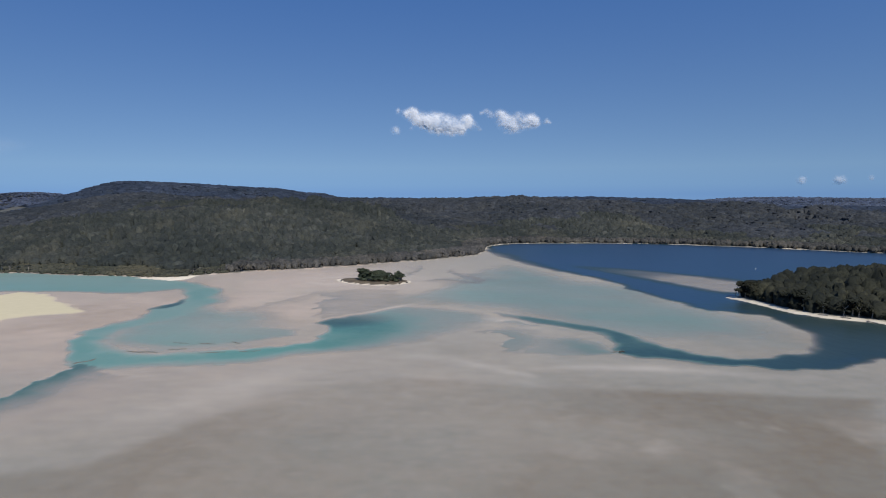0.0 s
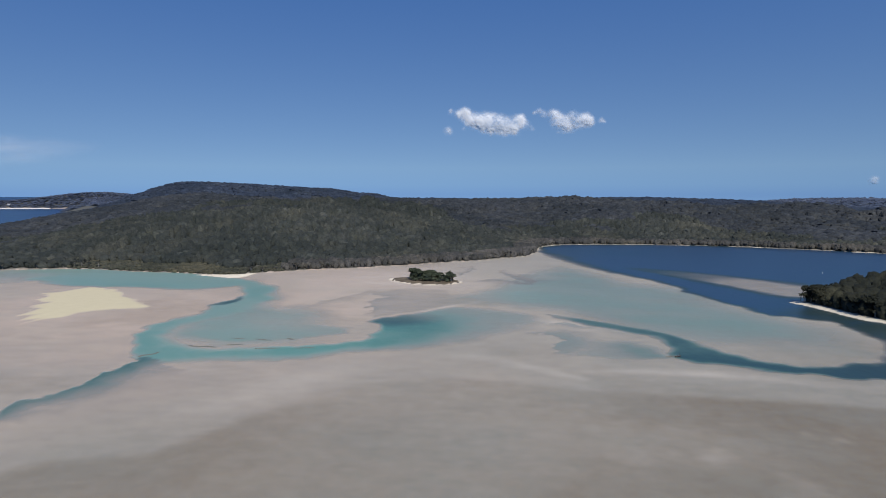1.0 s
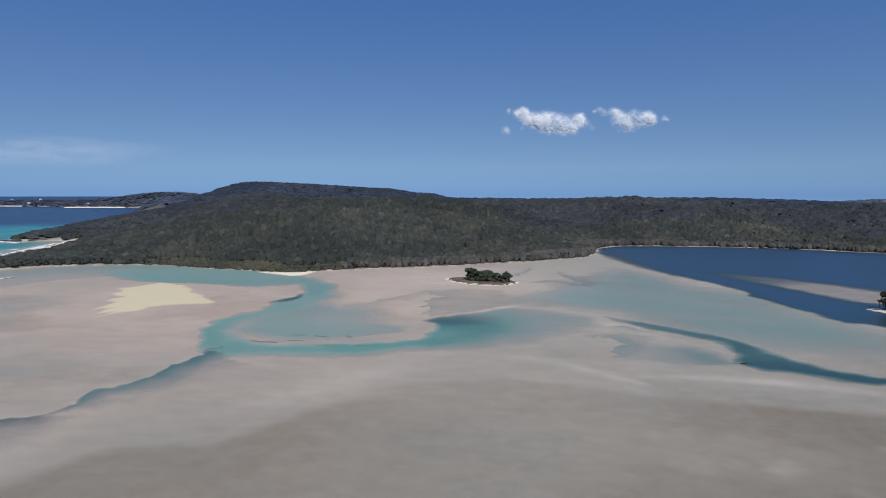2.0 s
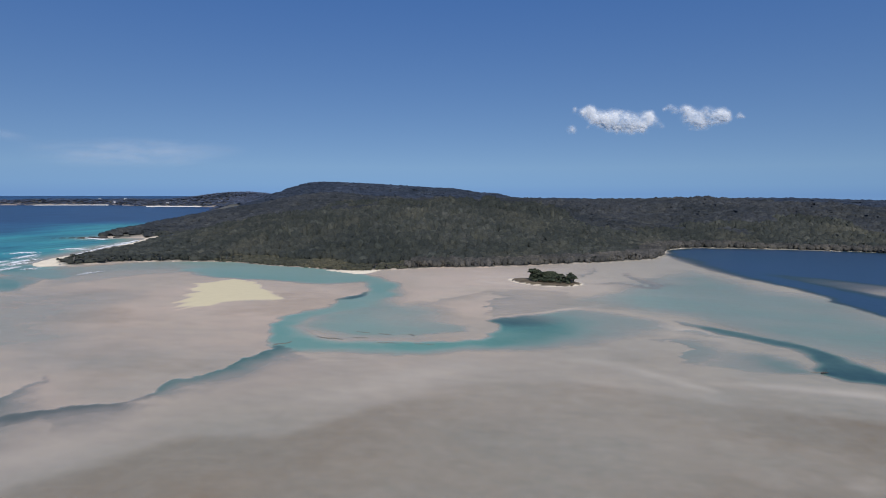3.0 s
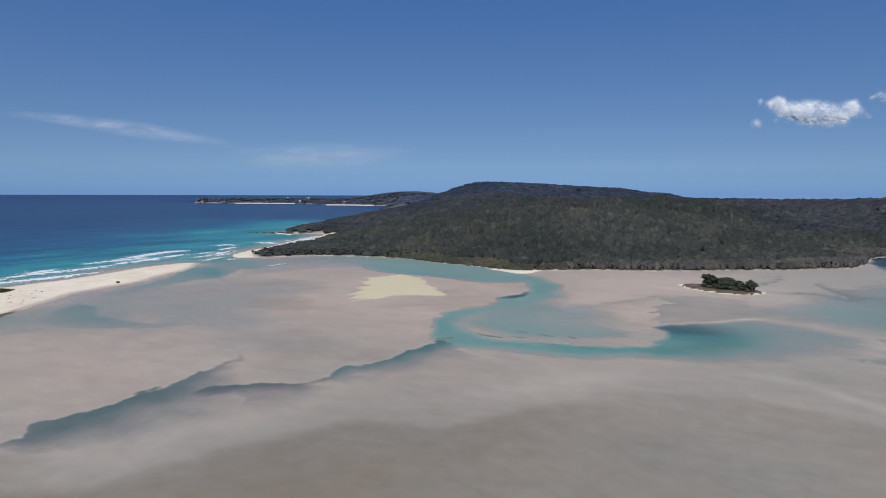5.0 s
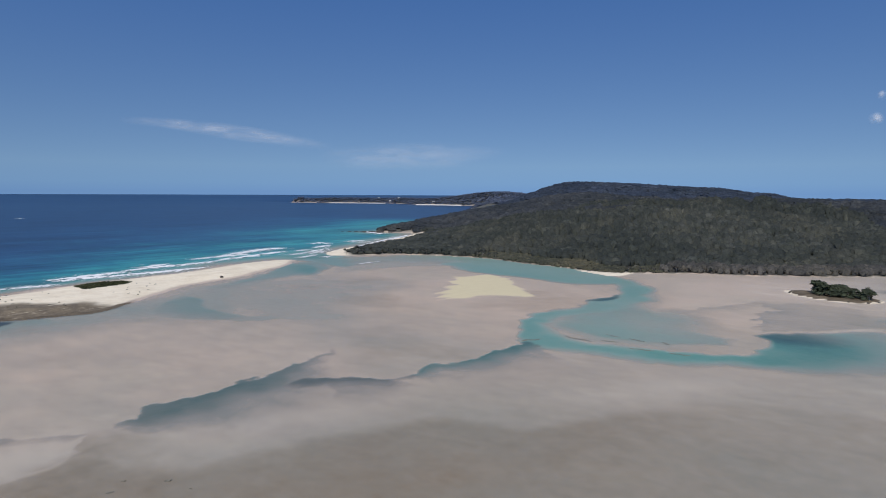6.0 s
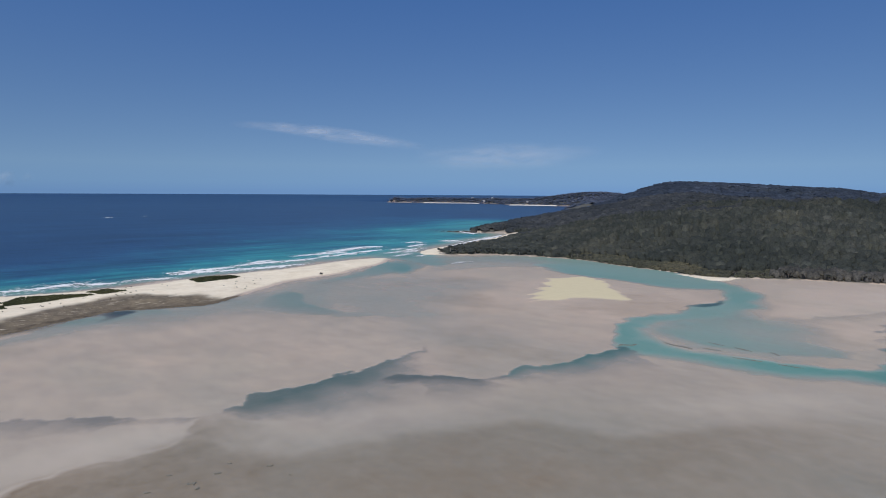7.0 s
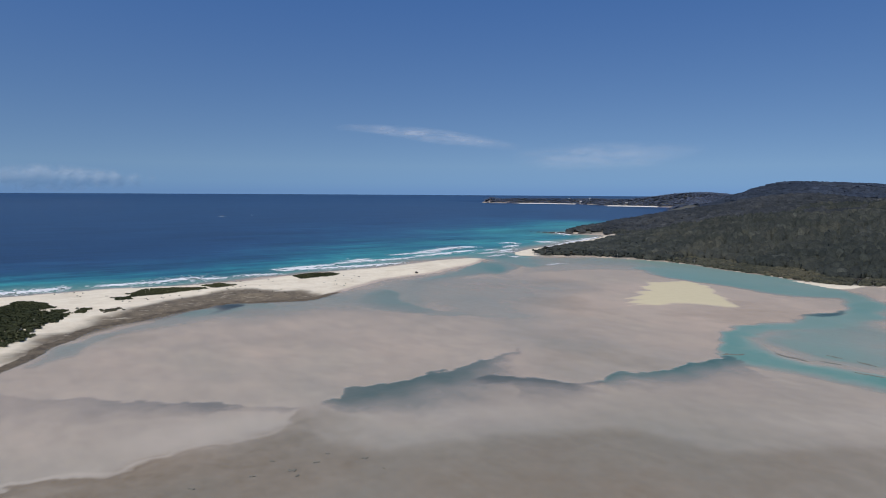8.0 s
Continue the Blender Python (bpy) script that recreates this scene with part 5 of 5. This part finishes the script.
SPIT_SURF = [[(-444, -16, 4), (-441, 0, 5), (-442, 13, 6), (-445, 24, 3)], [(-444, 39, 2), (-443, 58, 4), (-444, 79, 5), (-451, 94, 7), (-443, 106, 5), (-441, 120, 2)], [(-458, 163, 2), (-462, 182, 5), (-457, 203, 5), (-456, 233, 6), (-457, 270, 2)], [(-493, 238, 2), (-497, 248, 4), (-501, 261, 2)], [(-500, 309, 3), (-503, 336, 6), (-515, 371, 5), (-521, 398, 2)]]
BAR_SURF = [[(-531, 346, 2), (-544, 374, 4), (-558, 402, 6), (-548, 420, 3)], [(-577, 476, 2), (-577, 492, 4), (-560, 488, 2)], [(-499, 409, 2), (-504, 426, 4), (-509, 443, 3)], [(-568, 525, 2), (-569, 540, 4), (-556, 545, 2)], [(-694, 679, 3), (-658, 664, 6), (-633, 656, 3)], [(-504, 478, 1), (-546, 561, 3), (-590, 662, 3)], [(-533, 444, 2), (-534, 456, 3), (-532, 459, 2)]]
INLET_SURF = [[(-447, 126, 1), (-445, 142, 3), (-442, 157, 2)], [(-382, 366, 0.5), (-383, 380, 1), (-382, 390, 0.5)], [(-554, 584, 1), (-562, 608, 3), (-570, 633, 1)], [(-493, 396, 0.8), (-494, 400, 2), (-494, 405, 0.8)], [(-468, 386, 0.8), (-469, 390, 2), (-467, 393, 0.8)], [(-448, 383, 0.8), (-448, 388, 2), (-448, 393, 0.8)], [(-558, 525, 0.8), (-549, 531, 2), (-547, 543, 0.8)], [(-566, 572, 0.8), (-567, 580, 2), (-564, 585, 0.8)], [(-577, 611, 0.8), (-578, 620, 2), (-578, 629, 0.8)]]
CREST_SURF = [[(-531, 330, 2), (-542, 361, 5), (-555, 391, 5), (-544, 396, 2)], [(-520, 294, 2), (-523, 321, 4), (-523, 355, 2)], [(-482, 219, 2), (-487, 253, 5), (-486, 281, 5), (-494, 307, 2)], [(-468, 161, 2), (-472, 190, 5), (-476, 221, 3)]]
CHANNEL_SURF = [[(-515, 405, 1), (-517, 416, 2.5), (-518, 426, 1)], [(-489, 379, 1), (-490, 387, 2.5), (-492, 397, 1)], [(-459, 366, 1), (-464, 377, 2.2), (-465, 386, 1)], [(-541, 458, 1), (-543, 468, 2.5), (-546, 479, 1)], [(-483, 399, 1), (-490, 412, 2.2), (-491, 422, 1)]]
for k, line in enumerate(SPIT_SURF + BAR_SURF + INLET_SURF + CREST_SURF + CHANNEL_SURF):
    breaker(line, k + 1)
# two solid foam ridges stand in for white boats far out at sea
for k, (wx_, wy_) in enumerate([(-1536, 409), (-1575, 497)]):
    breaker([(wx_ - 1, wy_ - 6, 1.0), (wx_, wy_, 3.2 - k), (wx_ + 1, wy_ + 6, 1.0)], 40 + k, 4.0)
foam = bpy.data.meshes.new("sea_foam")
FLECKS.to_mesh(foam)
FLECKS.free()
foam.materials.append(FOAM)
tagged(new("sea_foam", foam), "loose white flecks of foam round the breaking waves", "foam", kind="stuff")


# ---- far beaches ----
def ribbon_beach(line, width):
    line = curve(line, 8)
    bm = bmesh.new()
    rows = []
    for i, (x, y) in enumerate(line):
        a, b = line[max(i - 1, 0)], line[min(i + 1, len(line) - 1)]
        d = Vector((b[0] - a[0], b[1] - a[1]))
        side = Vector((-d.y, d.x)).normalized() * width * (1 - abs(2 * i / (len(line) - 1) - 1) ** 4 * 0.8)
        rows.append([bm.verts.new((x + side.x * v, y + side.y * v, z)) for v, z in ((-1, -0.5), (-0.6, 1.0), (0.6, 3.6), (1, 2.5))])
    for a, b in zip(rows, rows[1:]):
        for j in range(3):
            bm.faces.new((a[j], b[j], b[j + 1], a[j + 1]))
    bmesh.ops.recalc_face_normals(bm, faces=bm.faces)
    me = bpy.data.meshes.new("beach")
    bm.to_mesh(me)
    bm.free()
    me.materials.append(DRY_SAND)
    return tagged(new("beach", me), "thin strip of white beach on the far coast", "beach", kind="structure")


DRY_SAND = plain("dry_sand", (0.76, 0.70, 0.60), (0.84, 0.78, 0.68), 0.2)
ribbon_beach([(-2667, 2335), (-2579, 2400), (-2492, 2466), (-2410, 2518)], 18)
ribbon_beach([(-2016, 2320), (-1953, 2358), (-1872, 2380), (-1780, 2380)], 20)


# ---- houses on the far coast ----
WALL = plain("white_wall", (0.74, 0.73, 0.70), (0.82, 0.81, 0.78), 0.6)
ROOF = plain("grey_roof", (0.30, 0.30, 0.31), (0.42, 0.42, 0.43), 0.8)
PANE = plain("dark_pane", (0.03, 0.04, 0.05), (0.05, 0.06, 0.07), 0.5, 0.15)


def house(w, d, h):
    top = new("house")
    bm = bmesh.new()
    bmesh.ops.create_cube(bm, size=1, matrix=Matrix.Translation((0, 0, h / 2 - 0.5)) @ Matrix.Diagonal((w, d, h + 1, 1)))
    part("wall", bm, WALL, top)
    bm = bmesh.new()
    e = 0.6
    lo = [bm.verts.new((sx * (w / 2 + e), sy * (d / 2 + e), h)) for sx, sy in ((-1, -1), (1, -1), (1, 1), (-1, 1))]
    hi = [bm.verts.new((-w / 2 - e, 0, h + d * 0.32)), bm.verts.new((w / 2 + e, 0, h + d * 0.32))]
    for f in ((lo[0], lo[1], hi[1], hi[0]), (lo[2], lo[3], hi[0], hi[1]), (lo[1], lo[2], hi[1]), (lo[3], lo[0], hi[0]), (lo[3], lo[2], lo[1], lo[0])):
        bm.faces.new(f)
    part("roof", bm, ROOF, top)
    for k in range(3):
        bm = bmesh.new()
        bmesh.ops.create_cube(bm, size=1, matrix=Matrix.Translation((w * (k - 1) * 0.3, -d / 2 - 0.02, h * 0.55)) @ Matrix.Diagonal((1.6, 0.1, 1.4, 1)))
        part("window", bm, PANE, top)
    return tagged(top, "small white house with a grey roof among trees", "house", "houses on the far coast")


spots = [(-2560, 2620, 40), (-2440, 2590, 25), (-2420, 2640, 10), (-2010, 2450, 15)]
villa = None
for hx, hy, turn in spots:
    m = pose(hx, hy, ground_z(hx, hy) + 2.5, 0, 0, turn)
    if villa:
        copy_thing(villa, m)
    else:
        villa = house(11, 8, 4)
        villa.matrix_basis = m


# ---- clouds ----
def cloud(lumps, cover, seed, label, fray=0.55):
    """A far cumulus: a billowing relief that thins out at its torn rim, round lumps of (x, y, z, radius)."""
    lx, ly, lz, lr = (np.array(v, float) for v in zip(*lumps))
    cx, cy = lx.mean(), ly.mean()
    away = math.hypot(cx, cy)
    tx, ty = -cy / away, cx / away
    lu = (lx - cx) * tx + (ly - cy) * ty
    pad = lr.max() * 1.3
    us = np.arange(lu.min() - pad, lu.max() + pad, 3.0)
    ws = np.arange(lz.min() - pad, lz.max() + pad, 3.0)
    uu, ww = np.meshgrid(us, ws)
    n1, n2 = fbm(uu + 900 * seed, ww, 60, 100 + seed, 5), fbm(uu + 900 * seed, ww, 18, 110 + seed, 4)
    dens, relief = np.zeros(uu.shape), np.zeros(uu.shape)
    for a, b, r in zip(lu, lz, lr):
        q = np.hypot(uu - a + 7 * n1, ww - b + 7 * n2) / (r * 1.9)
        dens = dens + np.exp(-1.6 * q * q)
        relief = relief + r * np.exp(-2.2 * q * q)
    fade = smooth(0.25, 1.9, dens * (1 + fray * n1 + 0.4 * fray * n2)) * cover * (0.75 + 0.25 * np.clip(n1 + 0.6, 0, 1))
    relief = relief * 0.3 + 0.1 * n2 + 0.8 * n1
    co = np.stack([cx + uu * tx - relief * cx / away, cy + uu * ty - relief * cy / away, ww], -1).reshape(-1, 3)
    ny, nx = uu.shape
    i = (np.arange(ny - 1)[:, None] * nx + np.arange(nx - 1)[None]).ravel()
    quads = np.stack([i, i + 1, i + nx + 1, i + nx], 1)
    quads = quads[fade.ravel()[quads].max(axis=1) > 0.004]
    used, back = np.unique(quads, return_inverse=True)
    me = bpy.data.meshes.new("cloud")
    me.from_pydata(co[used].tolist(), [], back.reshape(quads.shape).tolist())
    me.polygons.foreach_set("use_smooth", np.ones(len(quads), bool))
    f = me.attributes.new("fade", "FLOAT", "POINT")
    f.data.foreach_set("value", fade.ravel()[used].astype(np.float32))
    m, t, b = material("cloud_vapour_%d" % seed, 1.0)
    b.inputs["Base Color"].default_value = (0.93, 0.93, 0.92, 1)
    b.inputs["Specular IOR Level"].default_value = 0.0
    t.links.new(attr(t, "fade"), b.inputs["Alpha"])
    me.materials.append(m)
    return tagged(new("cloud", me), label, "cloud", kind="structure")


cloud([(-305, 4289, 616, 13), (-110, 4299, 542, 36), (-20, 4300, 545, 38), (45, 4300, 532, 36), (-257, 4292, 597, 23), (-205, 4295, 625, 21), (-198, 4295, 591, 28), (-174, 4296, 545, 26), (-127, 4298, 562, 34), (-69, 4299, 566, 34), (-103, 4299, 513, 23), (-45, 4300, 511, 28), (24, 4300, 503, 34), (28, 4300, 556, 26), (92, 4299, 518, 36), (147, 4298, 549, 31), (174, 4296, 568, 18), (192, 4296, 514, 31), (126, 4298, 493, 23), (248, 4293, 501, 13), (-328, 4287, 486, 23), (-214, 4295, 498, 9)], 0.8, 1, "small white cumulus cloud in a blue sky")
cloud([(255, 4292, 603, 10), (287, 4290, 615, 16), (320, 4288, 590, 18), (379, 4283, 598, 23), (401, 4281, 574, 31), (408, 4281, 522, 34), (460, 4275, 537, 34), (461, 4275, 503, 26), (510, 4270, 585, 26), (531, 4267, 562, 31), (572, 4262, 548, 31), (607, 4257, 557, 22), (614, 4256, 529, 23), (523, 4268, 523, 28), (692, 4244, 547, 14), (712, 4241, 532, 10)], 0.72, 2, "small white cumulus cloud in a blue sky")
cloud([(-4299, -74, 139, 47), (-4300, 1, 134, 47), (-4299, 66, 142, 43), (-4298, 128, 159, 35), (-4296, 192, 151, 43), (-4292, 268, 139, 39), (-4286, 352, 138, 35), (-4278, 438, 139, 35), (-4268, 520, 137, 31), (-4256, 615, 129, 27), (-4239, 721, 127, 23), (-4299, 105, 117, 39), (-4296, 185, 118, 39), (-4292, 267, 117, 35), (-4286, 351, 118, 35), (-4278, 437, 116, 31), (-4268, 525, 117, 31), (-4254, 629, 112, 27)], 0.2, 3, "low bank of hazy white cloud on the sea horizon")
cloud([(2115, 3744, 138, 16), (2131, 3735, 138, 16), (2277, 3648, 142, 16), (2293, 3637, 138, 19), (2307, 3629, 135, 16), (2415, 3558, 152, 12)], 0.5, 4, "tiny puffs of white cloud over the hills")


def wisp(line, cover, seed, label):
    """A thin streak of high cloud: a long curved sheet that frays to nothing."""
    line = curve(line, 12)
    n, k = len(line), 13
    bm = bmesh.new()
    fade = bm.verts.layers.float.new("fade")
    rows = []
    for i, (x, y, z, w) in enumerate(line):
        u = i / (n - 1)
        row = []
        for j in range(k):
            v = 2 * j / (k - 1) - 1
            vert = bm.verts.new((x, y, z + v * w))
            vert[fade] = max(0.0, (1 - v * v)) ** 1.5 * min(1, 3.0 * u, 3.0 * (1 - u))
            row.append(vert)
        rows.append(row)
    for a, b in zip(rows, rows[1:]):
        for j in range(k - 1):
            bm.faces.new((a[j], b[j], b[j + 1], a[j + 1]))
    me = bpy.data.meshes.new("cirrus_cloud")
    bm.to_mesh(me)
    bm.free()
    m, t, b = material("cirrus_%d" % seed, 1.0)
    b.inputs["Base Color"].default_value = (0.9, 0.9, 0.9, 1)
    b.inputs["Specular IOR Level"].default_value = 0.0
    streaks = noise_at(t, 0.006, 6, 0.65, ((1.0, 1.0, 5.0), (0, 0, 0)))
    a = calc(t, "MULTIPLY", calc(t, "MULTIPLY", attr(t, "fade"), cover), ramp(t, streaks, [(0.3, (0.1, 0.1, 0.1)), (0.7, (1, 1, 1))]))
    t.links.new(a, b.inputs["Alpha"])
    me.materials.append(m)
    return tagged(new("cirrus_cloud", me), label, "cloud", kind="structure")


wisp([(-4007, 1817, 501, 20), (-3881, 2073, 492, 36), (-3683, 2407, 452, 56), (-3502, 2664, 415, 48), (-3291, 2920, 369, 28)], 0.5, 1, "thin white streak of high cirrus cloud")
wisp([(-3354, 2848, 307, 63), (-3145, 3077, 299, 95), (-2899, 3310, 313, 103), (-2672, 3495, 318, 87), (-2388, 3696, 349, 32)], 0.28, 2, "broad faint veil of high cirrus cloud")
